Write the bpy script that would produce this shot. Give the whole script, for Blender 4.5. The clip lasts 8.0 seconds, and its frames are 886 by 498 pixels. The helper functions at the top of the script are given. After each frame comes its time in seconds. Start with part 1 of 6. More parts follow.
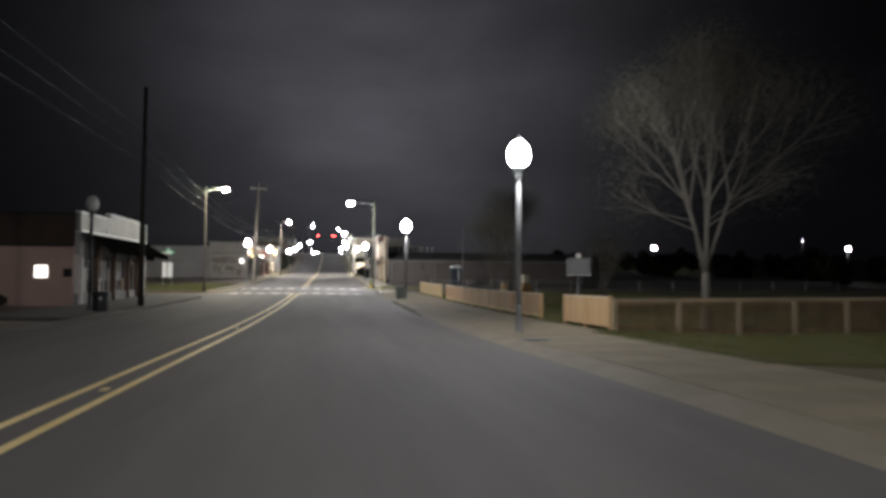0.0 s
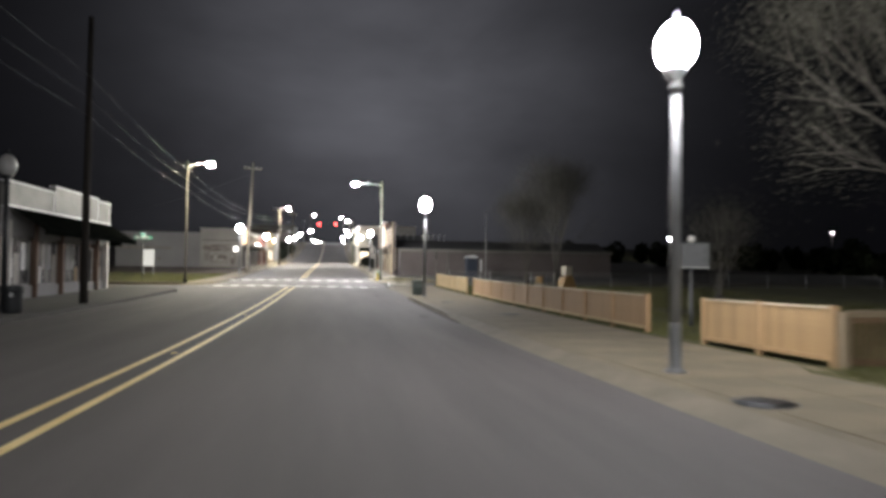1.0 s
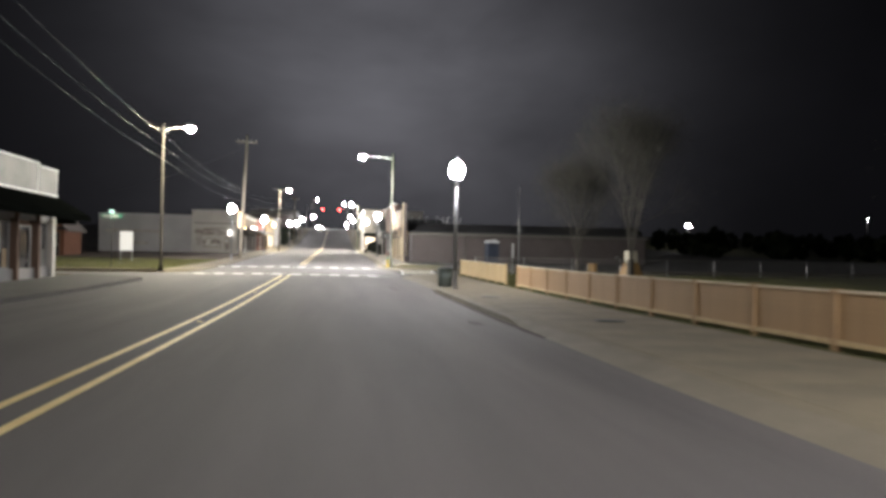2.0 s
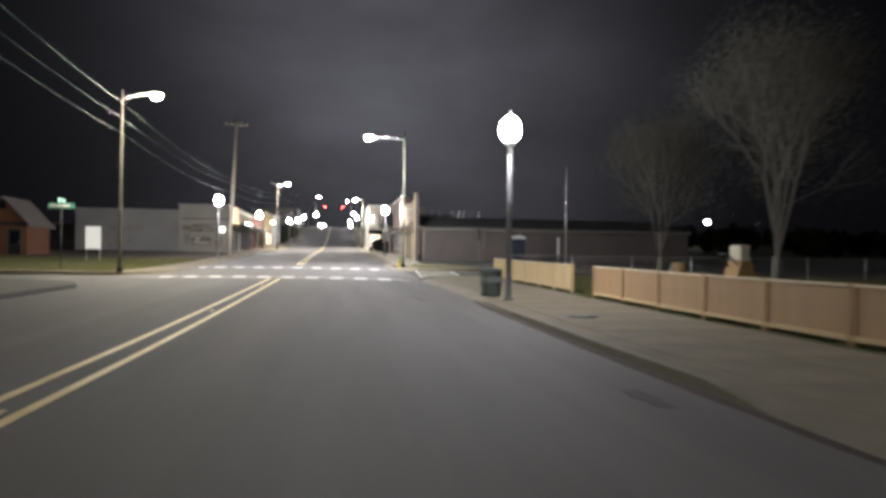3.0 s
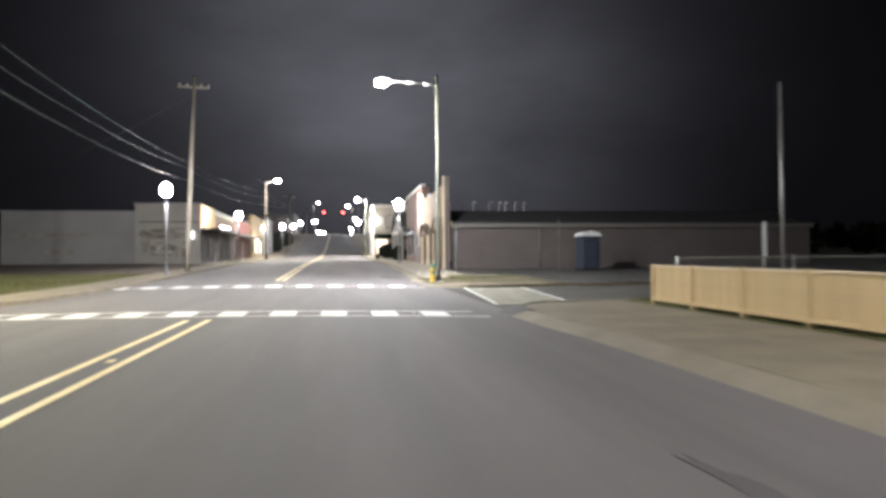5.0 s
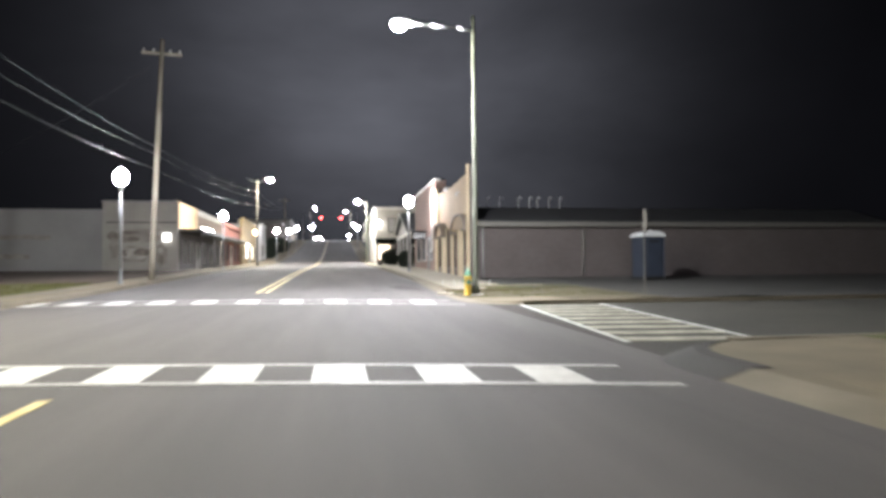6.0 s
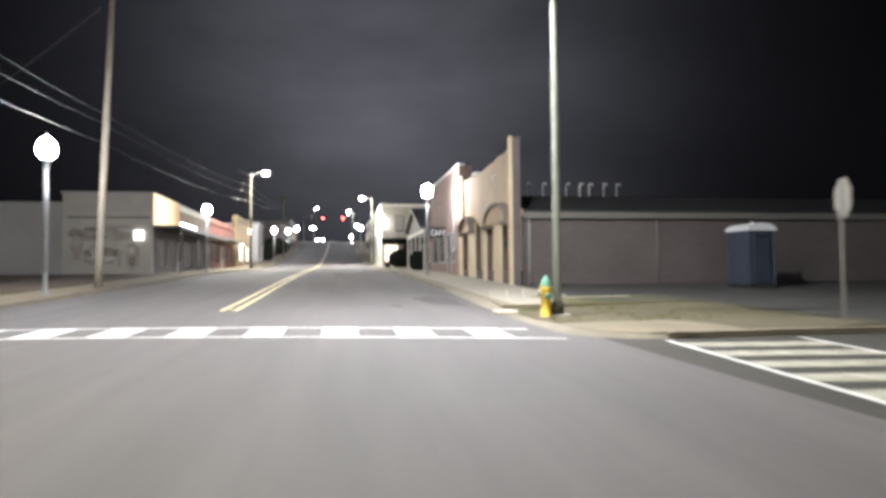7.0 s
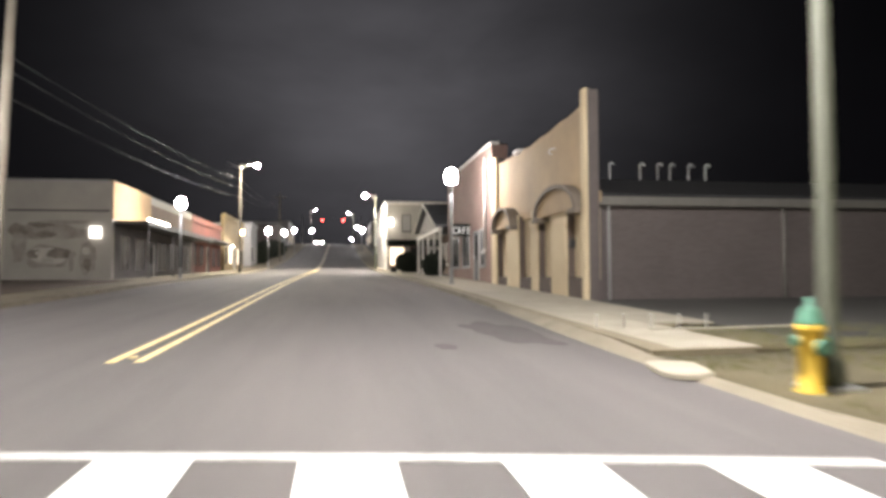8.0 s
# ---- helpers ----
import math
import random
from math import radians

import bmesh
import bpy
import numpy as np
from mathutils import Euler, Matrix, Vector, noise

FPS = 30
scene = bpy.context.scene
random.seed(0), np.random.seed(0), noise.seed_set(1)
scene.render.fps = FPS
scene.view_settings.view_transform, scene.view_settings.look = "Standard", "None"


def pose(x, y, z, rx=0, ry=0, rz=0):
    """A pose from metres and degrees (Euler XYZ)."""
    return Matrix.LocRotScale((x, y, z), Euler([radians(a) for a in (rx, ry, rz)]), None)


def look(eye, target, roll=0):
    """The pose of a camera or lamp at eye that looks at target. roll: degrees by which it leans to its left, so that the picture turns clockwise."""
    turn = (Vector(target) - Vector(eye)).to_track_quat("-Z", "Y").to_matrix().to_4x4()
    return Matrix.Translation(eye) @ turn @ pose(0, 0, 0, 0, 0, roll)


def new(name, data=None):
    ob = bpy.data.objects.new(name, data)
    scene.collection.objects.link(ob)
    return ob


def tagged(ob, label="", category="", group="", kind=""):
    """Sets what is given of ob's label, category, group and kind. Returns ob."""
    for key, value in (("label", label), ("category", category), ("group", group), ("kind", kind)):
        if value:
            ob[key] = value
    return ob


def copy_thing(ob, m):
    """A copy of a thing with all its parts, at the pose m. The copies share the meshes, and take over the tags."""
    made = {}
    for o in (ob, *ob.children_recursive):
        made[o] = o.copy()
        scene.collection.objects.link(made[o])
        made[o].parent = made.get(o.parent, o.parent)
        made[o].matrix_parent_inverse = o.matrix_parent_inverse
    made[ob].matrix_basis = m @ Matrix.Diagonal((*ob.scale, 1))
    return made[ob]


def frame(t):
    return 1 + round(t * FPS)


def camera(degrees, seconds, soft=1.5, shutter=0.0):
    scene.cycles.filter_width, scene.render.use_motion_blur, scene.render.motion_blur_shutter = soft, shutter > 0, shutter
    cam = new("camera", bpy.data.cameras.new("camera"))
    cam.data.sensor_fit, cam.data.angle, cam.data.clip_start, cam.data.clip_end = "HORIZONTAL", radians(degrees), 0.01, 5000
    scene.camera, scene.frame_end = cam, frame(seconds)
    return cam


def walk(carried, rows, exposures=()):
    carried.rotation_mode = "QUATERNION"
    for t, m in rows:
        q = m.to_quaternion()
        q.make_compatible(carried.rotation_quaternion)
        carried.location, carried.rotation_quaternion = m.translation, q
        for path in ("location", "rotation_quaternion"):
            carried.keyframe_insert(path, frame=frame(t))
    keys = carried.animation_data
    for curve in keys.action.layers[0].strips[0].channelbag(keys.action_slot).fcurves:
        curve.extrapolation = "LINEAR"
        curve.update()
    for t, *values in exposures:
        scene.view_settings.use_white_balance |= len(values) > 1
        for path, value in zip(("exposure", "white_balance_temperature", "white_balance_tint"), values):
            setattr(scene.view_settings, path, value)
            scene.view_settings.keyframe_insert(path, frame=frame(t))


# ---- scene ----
import itertools

# ------------------------------------------------------------------ camera
cam = camera(68.0, 8.0, soft=3.5, shutter=0.6)
PATH = [
    (0, (-0.002, -5.086, 1.335), (0.336, -3.117, 1.422), 0.3),
    (0.5, (-0.002, -1.134, 1.353), (0.335, 0.836, 1.429), 0.5),
    (1, (0.018, 2.816, 1.348), (0.351, 4.787, 1.407), 0.7),
    (1.5, (0.013, 6.662, 1.269), (0.341, 8.635, 1.298), 0.9),
    (3, (0.083, 18.571, 1.123), (0.397, 20.546, 1.14), 0.7),
    (3.5, (0.126, 22.554, 1.103), (0.437, 24.529, 1.131), 0.5),
    (4, (0.178, 26.565, 1.113), (0.486, 28.541, 1.139), 0.0),
    (4.5, (0.177, 30.528, 1.131), (0.482, 32.505, 1.158), -0.5),
    (6, (-0.019, 42.106, 1.065), (0.3, 44.08, 1.125), -0.5),
    (6.5, (-0.039, 45.994, 1.109), (0.275, 47.968, 1.172), -0.5),
    (7, (-0.073, 49.873, 1.166), (0.24, 51.847, 1.232), -0.5),
    (7.5, (-0.084, 53.716, 1.252), (0.229, 55.69, 1.324), -0.4),
    (8, (-0.114, 57.541, 1.294), (0.2, 59.515, 1.372), -0.3),
]
EXPOSURES = [(0.0, 1.1, 6500, 10), (0.5, 1.35, 6500, 10), (1.0, 1.6, 6500, 10), (1.5, 1.95, 6650, 10), (3.0, 1.55, 6450, 11), (3.5, 1.65, 6400, 11), (4.0, 1.72, 6400, 11),
             (4.5, 1.75, 6400, 11), (6.0, 1.8, 6250, 10), (6.5, 1.8, 6250, 10), (7.0, 1.7, 6300, 10), (7.5, 1.55, 6450, 11), (8.0, 1.42, 6850, 12)]
walk(cam, [(t, look(eye, target, roll)) for t, eye, target, roll in PATH], EXPOSURES)

# ------------------------------------------------------------------ night sky and lamp strengths
world = bpy.data.worlds.new("night_sky")
scene.world = world
world.use_nodes = True
wt = world.node_tree
w_bg = wt.nodes["Background"]
w_co = wt.nodes.new("ShaderNodeTexCoord")
w_no = wt.nodes.new("ShaderNodeTexNoise")
w_no.inputs["Scale"].default_value = 2.2
w_no.inputs["Detail"].default_value = 4.0
w_ra = wt.nodes.new("ShaderNodeValToRGB")
w_ra.color_ramp.elements[0].position, w_ra.color_ramp.elements[0].color = 0.3, (0.0006, 0.0006, 0.00075, 1)
w_ra.color_ramp.elements[1].position, w_ra.color_ramp.elements[1].color = 0.75, (0.0015, 0.0015, 0.0019, 1)
wt.links.new(w_co.outputs["Generated"], w_no.inputs["Vector"])
wt.links.new(w_no.outputs["Fac"], w_ra.inputs["Fac"])
# glow of the town's lamps on the low cloud, brightest up the street and near the horizon
w_dot = wt.nodes.new("ShaderNodeVectorMath")
w_dot.operation = "DOT_PRODUCT"
w_dot.inputs[1].default_value = Vector((0.08, 0.95, 0.26)).normalized()
w_pow = wt.nodes.new("ShaderNodeMath")
w_pow.operation = "POWER"
w_pow.inputs[1].default_value = 24.0
w_max = wt.nodes.new("ShaderNodeMath")
w_max.operation = "MAXIMUM"
w_max.inputs[1].default_value = 0.0
w_mul = wt.nodes.new("ShaderNodeMix")
w_mul.data_type = "RGBA"
w_mul.blend_type = "ADD"
w_mul.inputs[0].default_value = 1.0
w_col = wt.nodes.new("ShaderNodeVectorMath")
w_col.operation = "SCALE"
w_col.inputs[0].default_value = (0.0275, 0.0277, 0.0316)
wt.links.new(w_co.outputs["Generated"], w_dot.inputs[0])
wt.links.new(w_dot.outputs["Value"], w_max.inputs[0])
wt.links.new(w_max.outputs[0], w_pow.inputs[0])
w_cl = wt.nodes.new("ShaderNodeTexNoise")          # broken low cloud
w_cl.inputs["Scale"].default_value = 3.4
w_cl.inputs["Detail"].default_value = 7.0
w_cl.inputs["Distortion"].default_value = 0.15
w_mp = wt.nodes.new("ShaderNodeMapping")
w_mp.inputs["Scale"].default_value = (1.0, 1.0, 2.2)
w_mr = wt.nodes.new("ShaderNodeMapRange")
w_mr.inputs["From Min"].default_value, w_mr.inputs["From Max"].default_value = 0.3, 0.72
w_mr.inputs["To Min"].default_value, w_mr.inputs["To Max"].default_value = 0.72, 1.32
w_x = wt.nodes.new("ShaderNodeMath")
w_x.operation = "MULTIPLY"
wt.links.new(w_co.outputs["Generated"], w_mp.inputs["Vector"])
wt.links.new(w_mp.outputs["Vector"], w_cl.inputs["Vector"])
wt.links.new(w_cl.outputs["Fac"], w_mr.inputs["Value"])
wt.links.new(w_mr.outputs["Result"], w_x.inputs[0])
wt.links.new(w_pow.outputs[0], w_x.inputs[1])
wt.links.new(w_x.outputs[0], w_col.inputs["Scale"])
wt.links.new(w_ra.outputs["Color"], w_mul.inputs[6])
wt.links.new(w_col.outputs[0], w_mul.inputs[7])
wt.links.new(w_mul.outputs[2], w_bg.inputs["Color"])
w_bg.inputs["Strength"].default_value = 1.0

GLOBE_POWER = 175.0      # frosted globes on the pavement lamps
COBRA_POWER = 2300.0     # street-light lenses over the road
FAR_POWER = 150.0        # lamps far up the hill


# ------------------------------------------------------------------ materials
def mat(name, colour, rough=0.7, metal=0.0, scale=3.0, vary=0.25, fine=40.0, bump=0.15, second=None, spread=0.5, island=0.0, stretch=None):
    """Principled surface: coarse stains blended with a second colour, fine grain, fine relief."""
    m = bpy.data.materials.new(name)
    m.use_nodes = True
    nt = m.node_tree
    p = nt.nodes["Principled BSDF"]
    co = nt.nodes.new("ShaderNodeTexCoord")
    n1 = nt.nodes.new("ShaderNodeTexNoise")
    n1.inputs["Scale"].default_value = scale
    n1.inputs["Detail"].default_value = 6.0
    n1.inputs["Roughness"].default_value = 0.6
    n2 = nt.nodes.new("ShaderNodeTexNoise")
    n2.inputs["Scale"].default_value = fine
    n2.inputs["Detail"].default_value = 3.0
    ramp = nt.nodes.new("ShaderNodeValToRGB")
    dark = second if second else tuple(c * (1 - vary) for c in colour)
    ramp.color_ramp.elements[0].position, ramp.color_ramp.elements[1].position = 0.5 - spread / 2, 0.5 + spread / 2
    ramp.color_ramp.elements[0].color, ramp.color_ramp.elements[1].color = (*dark, 1), (*colour, 1)
    hsv = nt.nodes.new("ShaderNodeHueSaturation")
    grain = nt.nodes.new("ShaderNodeMapRange")
    grain.inputs["To Min"].default_value, grain.inputs["To Max"].default_value = 1 - vary * 0.6, 1 + vary * 0.6
    if stretch:
        mp = nt.nodes.new("ShaderNodeMapping")
        mp.inputs["Scale"].default_value = stretch
        nt.links.new(co.outputs["Object"], mp.inputs["Vector"])
        nt.links.new(mp.outputs["Vector"], n1.inputs["Vector"])
    else:
        nt.links.new(co.outputs["Object"], n1.inputs["Vector"])
    nt.links.new(co.outputs["Object"], n2.inputs["Vector"])
    nt.links.new(n1.outputs["Fac"], ramp.inputs["Fac"])
    nt.links.new(ramp.outputs["Color"], hsv.inputs["Color"])
    nt.links.new(n2.outputs["Fac"], grain.inputs["Value"])
    if island:
        info = nt.nodes.new("ShaderNodeObjectInfo")
        rnd = nt.nodes.new("ShaderNodeMapRange")
        rnd.inputs["To Min"].default_value, rnd.inputs["To Max"].default_value = 1 - island, 1 + island
        mul = nt.nodes.new("ShaderNodeMath")
        mul.operation = "MULTIPLY"
        nt.links.new(info.outputs["Random"], rnd.inputs["Value"])
        nt.links.new(rnd.outputs["Result"], mul.inputs[0])
        nt.links.new(grain.outputs["Result"], mul.inputs[1])
        nt.links.new(mul.outputs["Value"], hsv.inputs["Value"])
    else:
        nt.links.new(grain.outputs["Result"], hsv.inputs["Value"])
    nt.links.new(hsv.outputs["Color"], p.inputs["Base Color"])
    p.inputs["Roughness"].default_value, p.inputs["Metallic"].default_value = rough, metal
    if bump:
        b = nt.nodes.new("ShaderNodeBump")
        b.inputs["Strength"].default_value, b.inputs["Distance"].default_value = bump, 0.02
        nt.links.new(n2.outputs["Fac"], b.inputs["Height"])
        nt.links.new(b.outputs["Normal"], p.inputs["Normal"])
    return m


def glow(name, colour, strength):
    m = bpy.data.materials.new(name)
    m.use_nodes = True
    p = m.node_tree.nodes["Principled BSDF"]
    p.inputs["Base Color"].default_value = (0.8, 0.8, 0.8, 1)
    p.inputs["Emission Color"].default_value = (*colour, 1)
    p.inputs["Emission Strength"].default_value = strength
    return m


def brick_mat(name, c1, c2, mortar):
    m = bpy.data.materials.new(name)
    m.use_nodes = True
    nt = m.node_tree
    p = nt.nodes["Principled BSDF"]
    co = nt.nodes.new("ShaderNodeTexCoord")
    sep = nt.nodes.new("ShaderNodeSeparateXYZ")
    add = nt.nodes.new("ShaderNodeMath")
    comb = nt.nodes.new("ShaderNodeCombineXYZ")
    br = nt.nodes.new("ShaderNodeTexBrick")
    br.inputs["Scale"].default_value = 1.0
    br.inputs["Brick Width"].default_value, br.inputs["Row Height"].default_value = 0.22, 0.075
    br.inputs["Mortar Size"].default_value = 0.009
    br.inputs["Color1"].default_value, br.inputs["Color2"].default_value, br.inputs["Mortar"].default_value = (*c1, 1), (*c2, 1), (*mortar, 1)
    no = nt.nodes.new("ShaderNodeTexNoise")
    no.inputs["Scale"].default_value = 0.7
    no.inputs["Detail"].default_value = 5.0
    mr = nt.nodes.new("ShaderNodeMapRange")
    mr.inputs["To Min"].default_value, mr.inputs["To Max"].default_value = 0.78, 1.2
    hsv = nt.nodes.new("ShaderNodeHueSaturation")
    nt.links.new(co.outputs["Object"], sep.inputs[0])
    nt.links.new(sep.outputs["X"], add.inputs[0])
    nt.links.new(sep.outputs["Y"], add.inputs[1])
    nt.links.new(add.outputs[0], comb.inputs["X"])
    nt.links.new(sep.outputs["Z"], comb.inputs["Y"])
    nt.links.new(comb.outputs[0], br.inputs["Vector"])
    nt.links.new(co.outputs["Object"], no.inputs["Vector"])
    nt.links.new(no.outputs["Fac"], mr.inputs["Value"])
    nt.links.new(br.outputs["Color"], hsv.inputs["Color"])
    nt.links.new(mr.outputs["Result"], hsv.inputs["Value"])
    nt.links.new(hsv.outputs["Color"], p.inputs["Base Color"])
    b = nt.nodes.new("ShaderNodeBump")
    b.inputs["Strength"].default_value, b.inputs["Distance"].default_value = 0.5, 0.01
    b.invert = True
    nt.links.new(br.outputs["Fac"], b.inputs["Height"])
    nt.links.new(b.outputs["Normal"], p.inputs["Normal"])
    p.inputs["Roughness"].default_value = 0.85
    return m


ASPHALT = mat("asphalt", (0.114, 0.102, 0.0965), 0.82, scale=0.35, vary=0.30, fine=70, bump=0.35, second=(0.072, 0.0655, 0.063), spread=0.45, stretch=(2.6, 0.22, 1.0))
LOT = mat("worn_lot_asphalt", (0.060, 0.057, 0.051), 0.85, scale=0.5, vary=0.35, fine=45, bump=0.4, second=(0.04, 0.038, 0.034))
PATCH = mat("tar_patch", (0.078, 0.070, 0.067), 0.95, scale=2, vary=0.25, fine=80, bump=0.3)
CONCRETE = mat("pavement_concrete", (0.212, 0.178, 0.114), 0.9, scale=0.7, vary=0.22, fine=60, bump=0.2, second=(0.122, 0.102, 0.070), island=0.04)
CONCRETE_PALE = mat("pale_new_concrete", (0.34, 0.31, 0.245), 0.85, scale=1.1, vary=0.18, fine=60, bump=0.2, second=(0.24, 0.215, 0.165), island=0.06)
SIDE_ASPHALT = mat("old_side_street_asphalt", (0.052, 0.048, 0.036), 0.9, scale=0.4, vary=0.3, fine=60, bump=0.4, second=(0.030, 0.028, 0.021))
FADED_PAINT = mat("faded_road_paint", (0.50, 0.475, 0.37), 0.75, scale=2.5, vary=0.3, fine=45, bump=0.2, second=(0.20, 0.19, 0.145), spread=0.4)
KERB = mat("kerb_concrete", (0.22, 0.19, 0.138), 0.85, scale=1.3, vary=0.3, fine=50, bump=0.25, second=(0.14, 0.12, 0.085))
GRASS = mat("lawn_soil", (0.085, 0.088, 0.030), 0.95, scale=0.6, vary=0.4, fine=30, bump=0.6, second=(0.075, 0.066, 0.026))
WORN = mat("worn_thin_turf", (0.105, 0.086, 0.047), 0.95, scale=1.1, vary=0.35, fine=30, bump=0.5, second=(0.07, 0.06, 0.032))
BLADE = mat("grass_blades", (0.11, 0.125, 0.036), 0.9, scale=0.8, vary=0.4, fine=12, bump=0.0, second=(0.12, 0.105, 0.042))
DIRT = mat("packed_dirt", (0.10, 0.072, 0.052), 0.95, scale=0.8, vary=0.35, fine=30, bump=0.4, second=(0.06, 0.045, 0.034))
WHITE_PAINT = mat("road_paint_white", (0.72, 0.71, 0.68), 0.6, scale=4, vary=0.2, fine=60, bump=0.2, second=(0.50, 0.49, 0.46), spread=0.35)
YELLOW_PAINT = mat("road_paint_yellow", (0.90, 0.73, 0.36), 0.55, scale=3, vary=0.2, fine=60, bump=0.2, second=(0.72, 0.54, 0.22), spread=0.35)
HEADLIT_YELLOW = mat("road_paint_headlit_yellow", (0.86, 0.80, 0.60), 0.55, scale=3, vary=0.2, fine=60, bump=0.2, second=(0.72, 0.62, 0.40), spread=0.35)
TIMBER = mat("new_fence_timber", (0.55, 0.42, 0.225), 0.75, scale=1.5, vary=0.22, fine=25, bump=0.15, second=(0.44, 0.32, 0.165), island=0.06, stretch=(6.0, 6.0, 0.9))
TIMBER_B = mat("honey_fence_timber", (0.40, 0.255, 0.128), 0.75, scale=1.5, vary=0.22, fine=25, bump=0.15, second=(0.30, 0.185, 0.092), island=0.07, stretch=(6.0, 6.0, 0.9))
TIMBER_C = mat("orange_fence_timber", (0.53, 0.36, 0.185), 0.75, scale=1.5, vary=0.2, fine=25, bump=0.15, second=(0.41, 0.27, 0.135), island=0.10, stretch=(6.0, 6.0, 0.9))
CAP_TIMBER = mat("lamplit_cap_timber", (0.74, 0.63, 0.45), 0.7, scale=1.5, vary=0.15, fine=25, bump=0.12, second=(0.60, 0.49, 0.33), island=0.08)
WORN_CAP = mat("worn_cap_timber", (0.40, 0.32, 0.215), 0.8, scale=1.5, vary=0.25, fine=25, bump=0.15, second=(0.28, 0.215, 0.14), island=0.12)
OLD_TIMBER = mat("weathered_fence_timber", (0.235, 0.15, 0.082), 0.85, scale=1.5, vary=0.3, fine=25, bump=0.2, second=(0.10, 0.066, 0.04), island=0.15)
POLE_WOOD = mat("utility_pole_wood", (0.205, 0.195, 0.155), 0.85, scale=2.0, vary=0.3, fine=30, bump=0.3, second=(0.16, 0.13, 0.10))
DARK_WOOD = mat("dark_creosote_wood", (0.030, 0.026, 0.022), 0.85, scale=2.0, vary=0.3, fine=30, bump=0.3)
DARK_WOOD.node_tree.nodes["Principled BSDF"].inputs["Specular IOR Level"].default_value = 0.15
POST_PAINT = mat("drab_green_post_paint", (0.044, 0.048, 0.024), 0.7, scale=3, vary=0.2, fine=30, bump=0.1, second=(0.032, 0.035, 0.019))
STEEL = mat("galvanised_steel", (0.50, 0.51, 0.50), 0.45, 0.7, scale=3, vary=0.2, fine=40, bump=0.05)
LAMP_PAINT = mat("lamp_post_paint", (0.24, 0.245, 0.25), 0.5, 0.2, scale=3, vary=0.2, fine=40, bump=0.08)
DARK_METAL = mat("dark_painted_metal", (0.030, 0.032, 0.034), 0.5, 0.3, scale=3, vary=0.3, fine=40, bump=0.05)
STUCCO = mat("cream_stucco", (0.64, 0.53, 0.355), 0.85, scale=0.6, vary=0.18, fine=35, bump=0.35, second=(0.50, 0.40, 0.26))
STUCCO_TAN = mat("tan_stucco", (0.47, 0.335, 0.19), 0.85, scale=0.5, vary=0.22, fine=35, bump=0.35, second=(0.30, 0.225, 0.145))
WHITE_WALL = mat("white_block_wall", (0.46, 0.43, 0.375), 0.85, scale=0.35, vary=0.18, fine=20, bump=0.25, second=(0.31, 0.295, 0.275))
GREY_WALL = mat("grey_painted_block", (0.36, 0.35, 0.34), 0.85, scale=0.3, vary=0.2, fine=20, bump=0.25, second=(0.25, 0.245, 0.24))
PINK_WALL = mat("pinkish_painted_block", (0.58, 0.41, 0.34), 0.85, scale=0.4, vary=0.2, fine=20, bump=0.25, second=(0.44, 0.30, 0.25))
BROWN_ROOF = mat("brown_shingles", (0.07, 0.045, 0.035), 0.9, scale=1.2, vary=0.35, fine=20, bump=0.4)
DARK_ROOF = mat("dark_roofing", (0.028, 0.028, 0.030), 0.9, scale=0.6, vary=0.35, fine=25, bump=0.3)
GREY_ROOF = mat("weathered_grey_roofing", (0.19, 0.20, 0.21), 0.8, scale=1.0, vary=0.25, fine=20, bump=0.3, second=(0.12, 0.125, 0.135))
CANVAS = mat("dark_green_awning_canvas", (0.007, 0.008, 0.007), 0.9, scale=1.2, vary=0.3, fine=40, bump=0.15)
CANVAS.node_tree.nodes["Principled BSDF"].inputs["Specular IOR Level"].default_value = 0.0
MURAL_DARK = mat("mural_dark_paint", (0.25, 0.225, 0.195), 0.85, scale=1.6, vary=0.4, fine=18, bump=0.2, second=(0.36, 0.335, 0.295), spread=0.3)
MURAL_DEEP = mat("mural_deep_brown_paint", (0.15, 0.128, 0.108), 0.85, scale=2.2, vary=0.4, fine=18, bump=0.2, second=(0.27, 0.245, 0.21), spread=0.3)
MURAL_PALE = mat("mural_pale_paint", (0.54, 0.51, 0.46), 0.85, scale=1.6, vary=0.3, fine=18, bump=0.2, second=(0.38, 0.355, 0.315), spread=0.3)
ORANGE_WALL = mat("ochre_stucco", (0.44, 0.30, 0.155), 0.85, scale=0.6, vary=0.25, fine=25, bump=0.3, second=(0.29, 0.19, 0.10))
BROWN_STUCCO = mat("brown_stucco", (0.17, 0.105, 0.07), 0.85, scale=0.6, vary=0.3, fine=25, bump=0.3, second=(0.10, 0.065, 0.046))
FRONT_GREY = mat("dull_grey_brown_front", (0.15, 0.14, 0.138), 0.8, scale=0.7, vary=0.3, fine=20, bump=0.2, second=(0.095, 0.09, 0.09))
RED_WALL = mat("red_painted_brick", (0.20, 0.065, 0.05), 0.8, scale=0.7, vary=0.3, fine=25, bump=0.3, second=(0.12, 0.045, 0.036))
YELLOW_WALL = mat("yellow_stucco", (0.24, 0.18, 0.095), 0.85, scale=0.7, vary=0.2, fine=25, bump=0.3, second=(0.16, 0.12, 0.065))
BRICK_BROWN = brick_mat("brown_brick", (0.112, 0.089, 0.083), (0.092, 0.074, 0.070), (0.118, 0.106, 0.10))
BRICK_RED = brick_mat("red_brick", (0.27, 0.155, 0.125), (0.20, 0.115, 0.095), (0.25, 0.21, 0.185))
